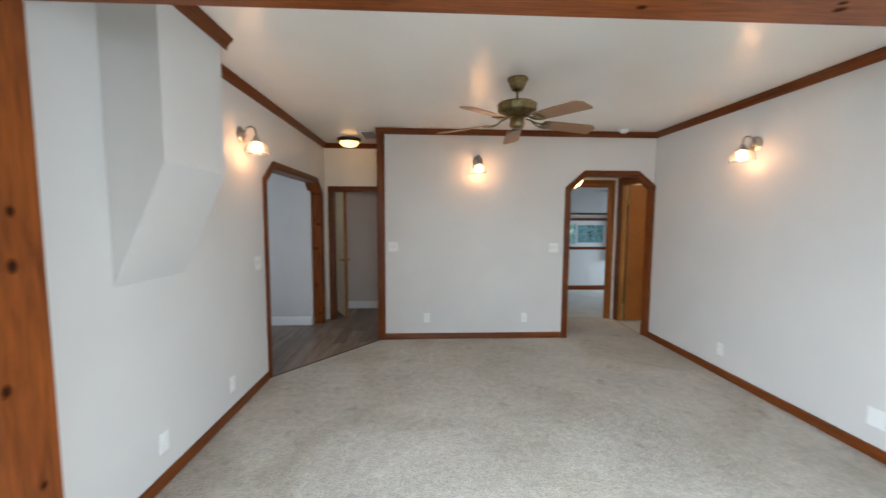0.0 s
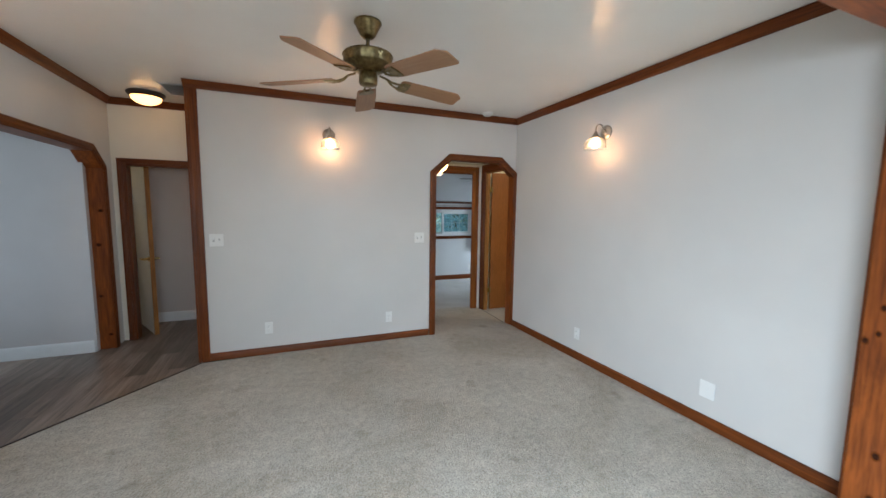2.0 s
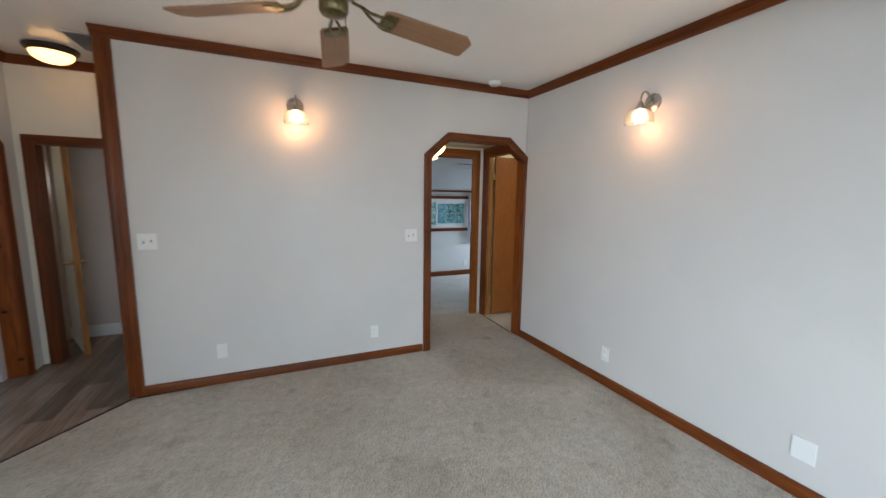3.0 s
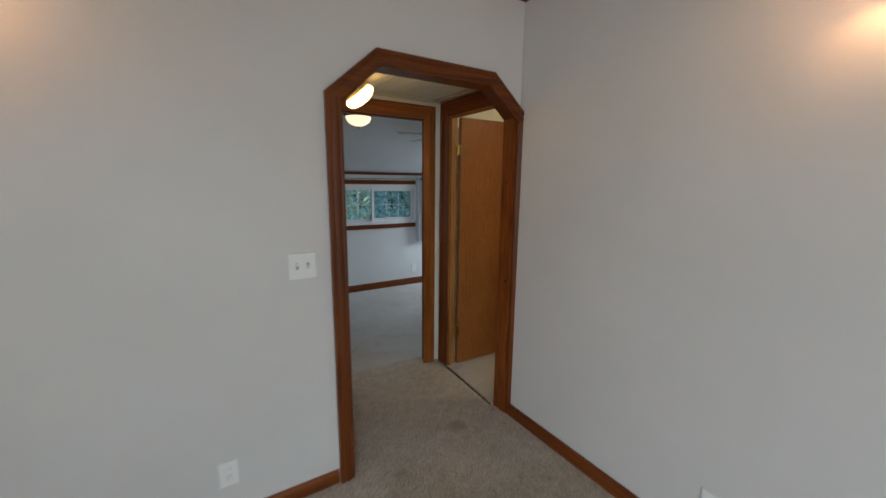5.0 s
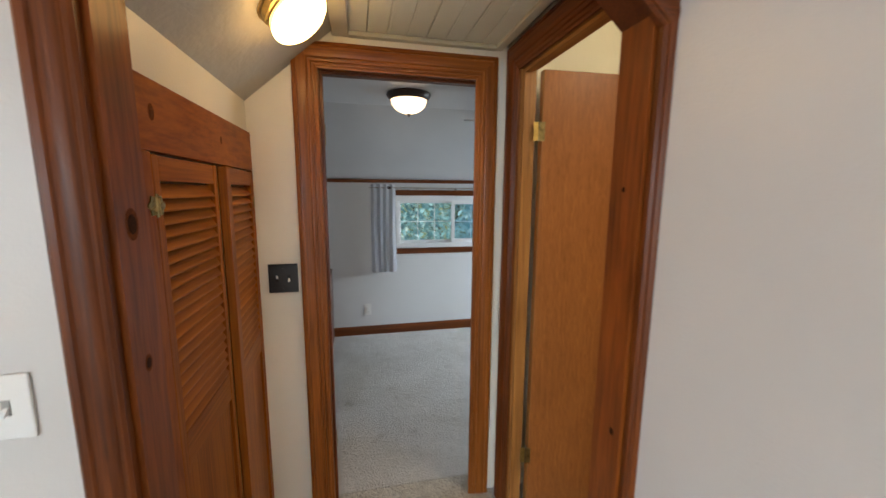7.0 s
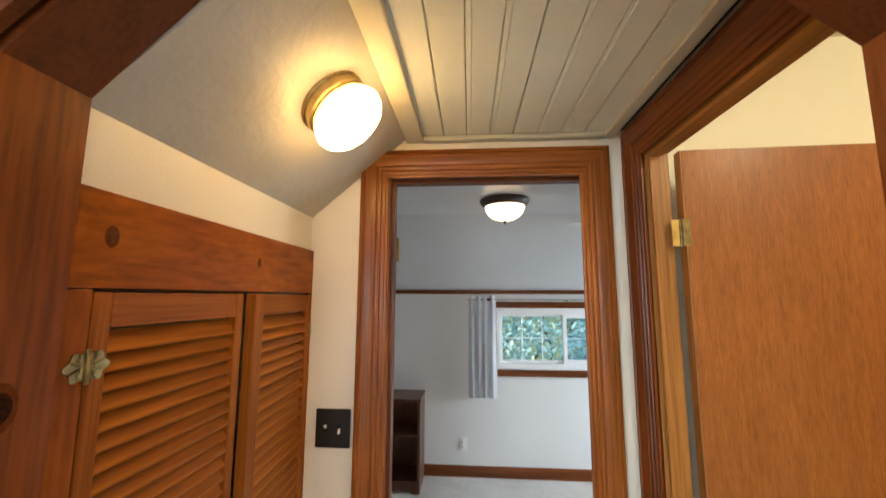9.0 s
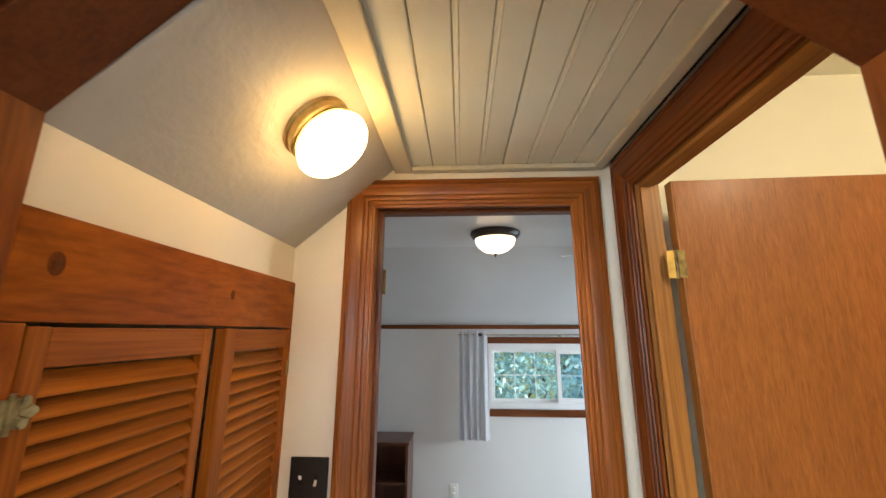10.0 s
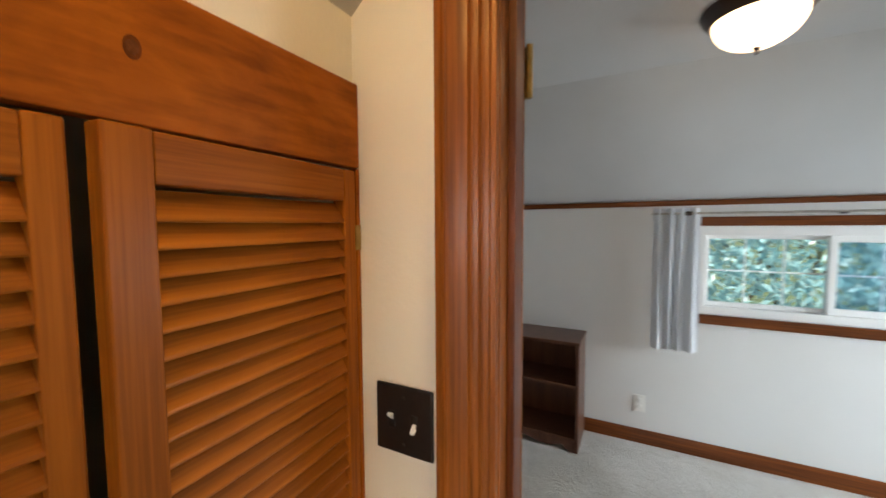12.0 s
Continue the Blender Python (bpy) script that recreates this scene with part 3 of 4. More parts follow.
for bm, a, b in zip(moulding(bd, (0, -1, 0), [(-0.012, -0.035), (-0.012, -0.075), (0.001, -0.075), (0.001, -0.035)]), bd, bd[1:]):
    part("door_stop", bm, TRIM[axis_of(a, b)], root)

# side room door casing
rd = [(2.90, RL0 + 0.02, 0), (2.90, RL0 + 0.02, 2.002), (2.90, RL1 - 0.02, 2.002), (2.90, RL1 - 0.02, 0)][::-1]
root = thing("door_casing", "stained wooden casing of the side room door", "door casing", kind="structure")
for bm, a, b in zip(moulding(rd, (-1, 0, 0), casing_profile(0.106, 0.026)), rd, rd[1:]):
    part("casing_board", bm, TRIM[axis_of(a, b)], root, smooth=True)
for bm, a, b in zip(moulding(rd, (-1, 0, 0), [(0, 0.006), (0, -0.066), (0.02, -0.066), (0.02, 0.006)]), rd, rd[1:]):
    part("lining_board", bm, JAMB[axis_of(a, b)], root, "golden fir door lining")
for bm, a, b in zip(moulding(rd, (-1, 0, 0), [(-0.012, -0.008), (-0.012, -0.036), (0.001, -0.036), (0.001, -0.008)]), rd, rd[1:]):
    part("door_stop", bm, JAMB[axis_of(a, b)], root)

# timber frame of the wide opening
root = thing("timber_opening", "knotty pine posts and beam framing the wide opening", "timber frame", kind="structure")
for x0, x1 in ((2.72, xr(1.2) - 0.001), (XL + 0.002, -1.318)):
    part("post", boxed(x0, x1, 1.225, Y0, 0, 2.23, 0.004), KNOTTY["z"], root)
part("beam", boxed(XL + 0.002, xr(1.3) - 0.002, 1.225, Y0, 2.232, 2.36, 0.004), KNOTTY["x"], root)
for x0, x1 in ((2.735, xr(1.2) - 0.002), (XL + 0.004, -1.338)):
    part("facing_board", boxed(x0, x1, Y0, Y0 + 0.016, 0, 2.245, 0.004), TRIM["z"], root)
    part("facing_board", boxed(x0 - 0.03, x1 + 0.05, 1.20, 1.224, 0, 2.245, 0.004), KNOTTY["z"], root)
part("facing_board", boxed(XL + 0.004, XR - 0.004, Y0, Y0 + 0.016, 2.247, 2.36, 0.004), TRIM["x"], root)
part("facing_board", boxed(XL + 0.004, XR - 0.004, 1.20, 1.224, 2.247, 2.37, 0.004), KNOTTY["x"], root)



def knot(parent, at, axis, r, material=None):
    """A dark round knot set into a board whose face looks along the axis; a minus sign turns it."""
    turn = {"x": (0, 90, 0), "-x": (0, -90, 0), "y": (-90, 0, 0), "-y": (90, 0, 0), "-z": (180, 0, 0)}[axis]
    ring = lathe([(r * 1.45, -0.001), (r * 1.40, 0.0004), (r * 0.1, 0.0005)], 14)
    ring.transform(pose(*at, *turn) @ Matrix.Diagonal((1.25, 0.85, 1, 1)))
    part("knot_ring", ring, KNOT_RING, parent)
    bm = lathe([(r * 0.9, -0.001), (r * 0.86, 0.0008), (r * 0.6, 0.0011), (r * 0.1, 0.0012)], 14)
    bm.transform(pose(*at, *turn) @ Matrix.Diagonal((1.25, 0.95, 1, 1)))
    return part("knot", bm, material or KNOT, parent, "round reddish knot" if material else "dark round knot")


for y, z, r in ((1.286, 1.291, 0.014), (1.369, 1.051, 0.011), (1.376, 0.930, 0.010), (1.415, 0.888, 0.012), (1.269, 0.748, 0.014), (1.302, 0.655, 0.012),
                (1.334, 0.368, 0.014), (1.335, 0.157, 0.014), (1.250, 0.226, 0.012), (1.317, 2.044, 0.012), (1.358, 1.742, 0.010)):
    knot(root, (2.72, y, z), "-x", r)
for y, z, r in ((1.328, 1.521, 0.013), (1.32, 1.341, 0.016), (1.271, 0.936, 0.015), (1.36, 0.55, 0.012)):
    knot(root, (-1.318, y, z), "x", r)
for x, y, r in ((1.469, 1.328, 0.014), (2.123, 1.290, 0.010), (0.78, 1.352, 0.012), (1.436, 1.290, 0.010), (-0.35, 1.33, 0.013)):
    knot(root, (x, y, 2.232), "-z", r)
for y, z, r in ((4.690, 1.450, 0.017), (4.692, 1.183, 0.010), (4.70, 0.62, 0.012)):
    knot(SMALL_ARCH, (1.843, y, z), "x", r)
for y, z, r in ((4.675, 0.903, 0.012), (4.70, 1.52, 0.008)):
    knot(SMALL_ARCH, (2.868, y, z), "-x", r)
for x, z, r in ((-1.46, 1.416, 0.015), (-1.496, 1.075, 0.016), (-1.511, 0.553, 0.013), (-1.455, 0.149, 0.013)):
    knot(WIDE_ARCH, (x, 5.36, z), "-y", r)

# dark seam strip at the side door
setting("threshold", slabs([[(2.845, 4.76), (2.853, 4.76), (2.889, 5.45), (2.881, 5.45)]], "z", 0.001, 0.006), BLACK, "thin dark seam in the carpet at the side door", "threshold")
# edge strip of the plank floor
setting("trim_floor_edge", slabs([[(-0.535, 4.603), (-1.425, 3.535), (-1.418, 3.525), (-0.525, 4.595)]], "z", 0.0, 0.006), BRONZE, "thin dark edge strip between carpet and planks", "trim")

# ceiling boards of the low hallway: one mesh
bm = bmesh.new()
nb = 8
w = (2.845 - 2.215) / nb
for k in range(nb):
    # an open joint at every third board, a pair of beads at the others
    x0, x1 = 2.215 + k * w, 2.215 + (k + 1) * w
    a = 0.0012 if k % 3 == 1 else 0.0005
    b = 0.0012 if k % 3 == 0 else 0.0005
    prof = [(x0 + a, ZP + 0.003), (x0 + a + 0.002, ZP)]
    if k % 3 != 1:
        prof += [(x0 + 0.009, ZP), (x0 + 0.0102, ZP - 0.0015), (x0 + 0.0128, ZP - 0.0015), (x0 + 0.014, ZP)]
    prof += [(x1 - b - 0.002, ZP), (x1 - b, ZP + 0.003), (x1 - b, ZP + 0.012), (x0 + a, ZP + 0.012)]
    slab(bm, prof, "y", YA + 0.020, YB - 0.03)
setting("ceiling_boards", bm, PANEL, "grey-cream painted beaded ceiling boards", "ceiling")
root = thing("ceiling_trim", "cream painted trim round the ceiling boards", "trim", kind="structure")
part("trim_board", boxed(2.160, 2.222, YA + 0.020, YB - 0.002, ZP - 0.016, ZP - 0.001, 0.004), PANEL_TRIM, root)
part("trim_board", boxed(2.832, 2.868, YA + 0.020, YB - 0.002, ZP - 0.016, ZP - 0.001, 0.004), PANEL_TRIM, root)
part("trim_board", boxed(2.222, 2.838, YB - 0.034, YB - 0.002, ZP - 0.018, ZP - 0.001, 0.004), PANEL_TRIM, root)

# ---- things: living room ----


def bell(m, group="wall sconces"):
    """A gooseneck wall sconce; in its own frame the wall is the plane x = 0 and the room lies towards +x."""
    s = thing("wall_sconce", "nickel gooseneck wall sconce with a glowing bell glass", "wall lamp", group)
    tilt = pose(0, 0, 0, 0, 90, 0)
    part("backplate", lathe([(0.062, 0.0), (0.062, 0.008), (0.050, 0.016), (0.026, 0.022), (0.020, 0.040), (0.008, 0.046)], 28, m=tilt), NICKEL, s, "round nickel backplate", True)
    pts = [(0.035, 0, 0)]
    for k in range(13):
        a = radians(-90 + 15 * k)
        pts.append((0.080 + 0.042 * math.sin(a), 0, 0.012 + 0.052 * math.cos(a)))
    pts.append((0.122, 0, -0.015))
    part("arm", tube(pts, 0.0055, 10), NICKEL, s, smooth=True)
    sm = pose(0.122, 0, 0)
    part("cap", lathe([(0.008, -0.003), (0.013, -0.010), (0.017, -0.024), (0.028, -0.040), (0.041, -0.052), (0.043, -0.058), (0.041, -0.060), (0.030, -0.052), (0.010, -0.046)], 28, m=sm), NICKEL, s, smooth=True)
    prof = [(0.038, -0.057), (0.056, -0.063), (0.074, -0.076), (0.086, -0.096), (0.090, -0.118), (0.089, -0.136), (0.093, -0.148)]
    bm = bmesh.new()
    segs, rings = 36, []
    for r, z in prof + [(r - 0.003, z) for r, z in prof[::-1]]:
        rings.append([bm.verts.new((0.122 + r * (1 + 0.02 * math.cos(9 * 2 * math.pi * k / segs)) * math.cos(2 * math.pi * k / segs), r * (1 + 0.02 * math.cos(9 * 2 * math.pi * k / segs)) * math.sin(2 * math.pi * k / segs), z)) for k in range(segs)])
    for a, b in zip(rings, rings[1:] + rings[:1]):
        for k in range(segs):
            bm.faces.new((a[k], a[(k + 1) % segs], b[(k + 1) % segs], b[k]))
    sh = part("shade", bm, GLASS, s, "clear fluted bell glass shade", True)
    sh.visible_shadow = False
    part("bulb", lathe([(0.014, -0.052), (0.018, -0.066), (0.032, -0.082), (0.040, -0.103), (0.036, -0.124), (0.022, -0.138), (0.004, -0.143)], 24, m=sm), BULB, s, "glowing warm bulb", True)
    s.matrix_world = m
    return s


bell(pose(xr(3.215) - 0.002, 3.215, 2.165, 0, 0, 180))
bell(pose(XL + 0.002, 3.135, 2.160))
bell(pose(0.668, Y1 - 0.002, 2.200, 0, 0, -90))


def ceiling_fan(at, start, blade_mat, body, label, drop=0.13, radius=0.66, droop=0.0):
    f = thing("ceiling_fan", label, "ceiling fan")
    part("canopy", lathe([(0.080, 0.0), (0.082, -0.012), (0.074, -0.022), (0.066, -0.040), (0.044, -0.082), (0.030, -0.094), (0.014, -0.098)], 36), body, f, smooth=True)
    z = -drop
    part("downrod", lathe([(0.011, -0.09), (0.011, z - 0.03)], 14), body, f, smooth=True)
    part("motor_housing", lathe([(0.030, z - 0.012), (0.110, z - 0.022), (0.146, z - 0.034), (0.152, z - 0.044), (0.146, z - 0.052), (0.146, z - 0.088), (0.140, z - 0.096),
                                 (0.116, z - 0.108), (0.086, z - 0.128), (0.060, z - 0.136), (0.030, z - 0.138)], 44), body, f, "banded antique brass motor housing", True)
    part("switch_housing", lathe([(0.050, z - 0.136), (0.056, z - 0.144), (0.056, z - 0.196), (0.050, z - 0.208), (0.030, z - 0.216), (0.008, z - 0.220)], 32), body, f, smooth=True)
    part("pull_chain", tube([(0.048, 0.02, z - 0.20), (0.050, 0.02, z - 0.28)], 0.0016, 6), body, f)
    zb = z - 0.165
    for k in range(5):
        m = pose(0, 0, zb, 0, droop, start + 72 * k)
        bm = slabs([[(0.205, -0.052), (0.235, -0.064), (radius - 0.05, -0.076), (radius - 0.004, -0.042), (radius, -0.03), (radius, 0.06), (radius - 0.012, 0.072), (0.235, 0.064), (0.205, 0.052)]], "z", -0.0035, 0.0035, 0.0018)
        b = part("blade", bm, blade_mat, f, "tan wooden fan blade")
        b.matrix_local = m @ pose(0, 0, 0, -12, 0, 0)
        bm = tube([(0.075, 0, 0.030), (0.120, 0, 0.022), (0.150, 0.010, 0.002), (0.185, 0.022, -0.008), (0.235, 0.026, -0.010)], 0.0065, 8)
        tube([(0.120, 0, 0.022), (0.150, -0.010, 0.002), (0.185, -0.022, -0.008), (0.235, -0.026, -0.010)], 0.0065, 8, bm)
        slab(bm, [(0.200, -0.030), (0.222, -0.046), (0.262, -0.050), (0.268, 0.0), (0.262, 0.050), (0.222, 0.046), (0.200, 0.030)], "z", -0.012, -0.0045)
        i = part("blade_iron", bm, body, f, smooth=True)
        i.matrix_local = m @ pose(0, 0, 0, -12, 0, 0)
    f.matrix_world = at
    return f


ceiling_fan(pose(0.742, 2.97, ZC), 81.5, BLADE, BRASS, "antique brass ceiling fan with five tan wooden blades", 0.155, 0.655, 2.7)


def flush_light(at, r, depth, rim, opal, label, finial=True):
    f = thing("ceiling_light", label, "ceiling light")
    part("rim", lathe([(r * 0.62, 0.0), (r * 0.98, 0.0), (r, -0.008), (r * 0.97, -0.020), (r * 0.86, -0.040), (r * 0.82, -0.043), (r * 0.76, -0.036)], 40), rim, f, "dark bronze rim", True)
    prof = [(r * 0.79, -0.038)] + [(r * 0.79 * math.cos(radians(a)), -0.042 - depth * math.sin(radians(a))) for a in (8, 20, 34, 48, 62, 75, 85)]
    part("bowl", lathe(prof, 40), opal, f, "glowing opal glass bowl", True)
    if finial:
        z = -0.042 - depth
        part("finial", lathe([(0.012, z + 0.004), (0.009, z - 0.006), (0.004, z - 0.010), (0.006, z - 0.016), (0.001, z - 0.022)], 14), rim, f, smooth=True)
    f.matrix_world = at
    return f


flush_light(pose(-1.00, 5.27, ZC), 0.160, 0.070, BRONZE, OPAL, "dark bronze flush ceiling light with amber opal bowl", False)
flush_light(pose(0.22, 5.98, 2.30), 0.14, 0.07, BRONZE, glow("passage_lamp_glow", (1.0, 0.66, 0.40), 24.0), "warm flush ceiling light in the passage", False)


def plate(at, kind, material=PLASTIC, label="", w=0.072, h=0.117):
    """A wall plate; its own wall is the plane y = 0 and the room lies towards -y."""
    names = {"outlet": "wall_outlet", "blank": "blank_wall_plate"}
    s = thing(names.get(kind, "light_switch"), label, "outlet" if kind == "outlet" else "wall plate" if kind == "blank" else "switch", "wall plates")
    part("cover", boxed(-w / 2, w / 2, -0.007, 0.0, -h / 2, h / 2, 0.003), material, s)
    if kind == "outlet":
        for z in (-0.02, 0.02):
            part("socket", lathe([(0.015, -0.001), (0.0165, 0.0), (0.0165, 0.004)], 18, m=pose(0, -0.0105, z, -90)), PLASTIC, s, smooth=True)
            for x in (-0.006, 0.006):
                part("slot", boxed(x - 0.001, x + 0.001, -0.0115, -0.0095, z - 0.001, z + 0.006), DARK, s)
    elif kind.startswith("switch"):
        n = int(kind[-1])
        for k in range(n):
            x = (k - (n - 1) / 2) * 0.046
            # a raised box whose dark colour stands in for the slot's shade
            part("toggle_slot", boxed(x - 0.006, x + 0.006, -0.0085, -0.006, -0.014, 0.014), DARK if material is BLACK else RECESS, s)
            up = 1 if (k % 2 == 0) else -1
            part("toggle", slabs([[(-0.007, up * -0.002), (-0.018, up * 0.010), (-0.017, up * 0.014), (-0.007, up * 0.010)]], "x", x - 0.0035, x + 0.0035), VINYL, s, "white toggle")
    for z in ((-0.042, 0.042) if kind != "outlet" else (0.0,)):
        part("screw", lathe([(0.003, 0.0), (0.002, 0.0015)], 8, m=pose(0, -0.007, z, 90)), material, s)
    s.matrix_world = at
    return s


plate(pose(1.636, Y1 - 0.001, 1.148), "switch2", label="white double toggle switch beside the small arch", w=0.117)
plate(pose(-0.360, Y1 - 0.001, 1.157), "switch2", label="white double toggle switch near the wall end", w=0.117)
plate(pose(0.056, Y1 - 0.001, 0.268), "outlet", label="white duplex outlet low on the far wall")
plate(pose(1.281, Y1 - 0.001, 0.262), "outlet", label="white duplex outlet low on the far wall")
plate(pose(xr(3.45) - 0.001, 3.452, 0.256, 0, 0, -90), "outlet", label="white duplex outlet low on the long wall")
plate(pose(xr(2.19) - 0.001, 2.188, 0.256, 0, 0, -90), "blank", label="wide blank white wall plate near the floor", w=0.10, h=0.12)
plate(pose(XL + 0.001, 2.11, 0.25, 0, 0, 90), "outlet", label="white duplex outlet below the bulkhead")
plate(pose(XL + 0.001, 2.861, 0.244, 0, 0, 90), "outlet", label="white duplex outlet below the sconce")
plate(pose(XL + 0.001, 3.36, 1.112, 0, 0, 90), "switch2", label="white double toggle switch beside the kitchen arch", w=0.117)
plate(pose(1.932, YB - 0.001, 1.153), "switch2", BLACK, "black hammered double switch plate with white toggles", 0.115, 0.121)
plate(pose(2.312, YW - 0.001, 0.275), "outlet", label="white duplex outlet on the bedroom wall")
plate(pose(3.861, YW - 0.001, 0.240), "blank", label="blank white plate on the bedroom wall", w=0.08)

s = thing("smoke_detector", "round white smoke detector on the ceiling", "smoke detector")
part("base", lathe([(0.062, 0.0), (0.062, -0.012), (0.058, -0.016)], 32), PLASTIC, s, smooth=True)
part("cover", lathe([(0.052, -0.014), (0.050, -0.026), (0.040, -0.034), (0.012, -0.036)], 32), PLASTIC, s, smooth=True)
s.matrix_world = pose(2.41, 4.51, ZC)

s = thing("ceiling_vent", "grey slatted ceiling vent beside the hall light", "vent")
vx0, vx1, vy0, vy1 = -0.79, -0.585, 4.80, 5.22
for x0, x1, y0, y1 in ((vx0, vx1, vy0, vy0 + 0.02), (vx0, vx1, vy1 - 0.02, vy1), (vx0, vx0 + 0.02, vy0 + 0.02, vy1 - 0.02), (vx1 - 0.02, vx1, vy0 + 0.02, vy1 - 0.02)):
    part("frame", boxed(x0, x1, y0, y1, ZC - 0.008, ZC, 0.002), WHITE, s)
part("backing", boxed(vx0 + 0.02, vx1 - 0.02, vy0 + 0.02, vy1 - 0.02, ZC - 0.002, ZC - 0.001), DARK, s)
for k in range(14):
    y = vy0 + 0.034 + k * 0.0262
    part("slat", slabs([[(y + 0.009, ZC - 0.003), (y + 0.011, ZC - 0.003), (y + 0.002, ZC - 0.011), (y, ZC - 0.011)]], "x", vx0 + 0.02, vx1 - 0.02), WHITE, s)

# ---- back hall and bathroom ----


def lever(bm_mat, parent, m):
    bm = lathe([(0.030, 0.0), (0.030, 0.007), (0.014, 0.014), (0.012, 0.060)], 20)
    tube([(0, 0, 0.058), (0.030, 0, 0.064), (0.070, 0, 0.062), (0.100, 0, 0.054)], 0.010, 8, bm)
    bm.transform(m)
    return part("lever_handle", bm, bm_mat, parent, "brass lever handle", True)


s = thing("bathroom_door", "white bathroom door standing open with brass levers", "door")
part("leaf", boxed(0.012, 0.60, -0.018, 0.018, 0.012, 1.96, 0.002), WHITE, s)
part("edge_board", boxed(0.602, 0.626, -0.021, 0.021, 0.012, 1.96, 0.002), JAMB["z"], s, "stained wooden edge board")
lever(LEVER, s, pose(0.565, -0.016, 0.875, 90, 0, 0) @ pose(0, 0, 0, 0, 0, 180))
lever(LEVER, s, pose(0.565, 0.016, 0.875, -90, 0, 0) @ pose(0, 0, 0, 0, 0, 180))
s.matrix_world = pose(-1.445, 6.22, 0, 0, 0, -62)
BATH = glow("bath_lamp_glow", (1.0, 0.76, 0.42), 24.0)
flush_light(pose(-2.25, 6.6, 2.30), 0.13, 0.07, BRONZE, BATH, "warm flush ceiling light in the bathroom", False)
s = thing("toilet", "white porcelain toilet with its tank", "toilet")
part("bowl", lathe([(0.11, 0.0), (0.12, 0.03), (0.10, 0.12), (0.12, 0.24), (0.18, 0.36), (0.19, 0.40), (0.16, 0.41)], 28), PORCELAIN, s, smooth=True)
part("seat_lid", lathe([(0.185, 0.412), (0.195, 0.42), (0.185, 0.44), (0.05, 0.446)], 28), PORCELAIN, s, smooth=True)
part("tank", boxed(-0.20, 0.20, 0.16, 0.34, 0.40, 0.76, 0.02), PORCELAIN, s)
part("tank_lid", boxed(-0.21, 0.21, 0.15, 0.35, 0.762, 0.795, 0.01), PORCELAIN, s)
part("tank_base", boxed(-0.10, 0.10, 0.10, 0.30, 0.0, 0.398, 0.02), PORCELAIN, s)
s.matrix_world = pose(-1.95, 7.05, -0.01)

# ---- kitchen ----
s = thing("kitchen_cabinet", "grey kitchen base cabinet with a dark worktop", "cabinet")
part("body", boxed(-3.30, -1.95, 3.86, 4.44, 0.09, 0.825, 0.003), WHITE, s)
part("plinth", boxed(-3.28, -1.98, 3.90, 4.40, -0.01, 0.089), DARK, s)
part("worktop", boxed(-3.32, -1.925, 3.83, 4.47, 0.827, 0.862, 0.006), BRONZE, s, "dark worktop")
for k in range(3):
    dr = part("door", boxed(-3.28 + k * 0.44, -2.86 + k * 0.44, 4.442, 4.460, 0.12, 0.80, 0.003), WHITE, s)
    part("handle", tube([(-2.90 + k * 0.44, 4.462, 0.60), (-2.90 + k * 0.44, 4.485, 0.62), (-2.90 + k * 0.44, 4.485, 0.70), (-2.90 + k * 0.44, 4.462, 0.72)], 0.004, 8), NICKEL, dr, "bar handle")

# ---- low hallway ----


def butterfly(parent, m):
    """An ornate cabinet hinge, two leaf-shaped wings on a pin; the plane is x = 0, the pin runs along z."""
    bm = bmesh.new()
    for sgn in (-1, 1):
        pts = []
        for k in range(41):
            a = radians(-90 + 4.5 * k)
            r = 0.0225 + 0.0028 * math.cos(7 * a) + 0.002 * math.cos(2 * a)
            pts.append((sgn * (0.002 + r * math.cos(a) * 1.15), r * math.sin(a)))
        slab(bm, pts, "x", 0.0, 0.003)
        for a in (-58, -20, 20, 58):
            c, q = math.cos(radians(a)), math.sin(radians(a))
            tube([(0.0032, sgn * (0.006 + 0.004 * c), 0.006 * q), (0.0042, sgn * 0.018 * c, 0.015 * q), (0.0032, sgn * 0.024 * c, 0.021 * q)], 0.0018, 6, bm)
    tube([(0.003, 0, -0.024), (0.003, 0, 0.024)], 0.0035, 8, bm)
    for y, z in ((0.012, 0.010), (0.012, -0.010), (-0.012, 0.010), (-0.012, -0.010)):
        lathe([(0.003, 0.0), (0.002, 0.002)], 8, bm, pose(0.003, y, z, 0, 90, 0))
    bm.transform(m)
    return part("hinge", bm, AGED_BRASS, parent, "ornate brass hinge", True)


root = thing("closet_frame", "knotty pine board framing the louvred closet", "closet frame", kind="structure")
YJ = Y1 + 0.109
part("head_board", boxed(XC - 0.022, XC, YJ, YB - 0.001, 1.590, 1.735, 0.002), PINE["y"], root)
part("side_board", boxed(XC - 0.022, XC - 0.0005, YJ, 4.787, 0, 1.589, 0.002), PINE["z"], root)
part("side_board", boxed(XC - 0.022, XC - 0.0005, 5.531, YB - 0.001, 0, 1.589, 0.001), PINE["z"], root)

for ky, kz, kr in ((4.805, 1.668, 0.013), (5.206, 1.664, 0.009)):
    knot(root, (XC, ky, kz), "x", kr * 0.75, KNOT_RED)

SLATS = {}


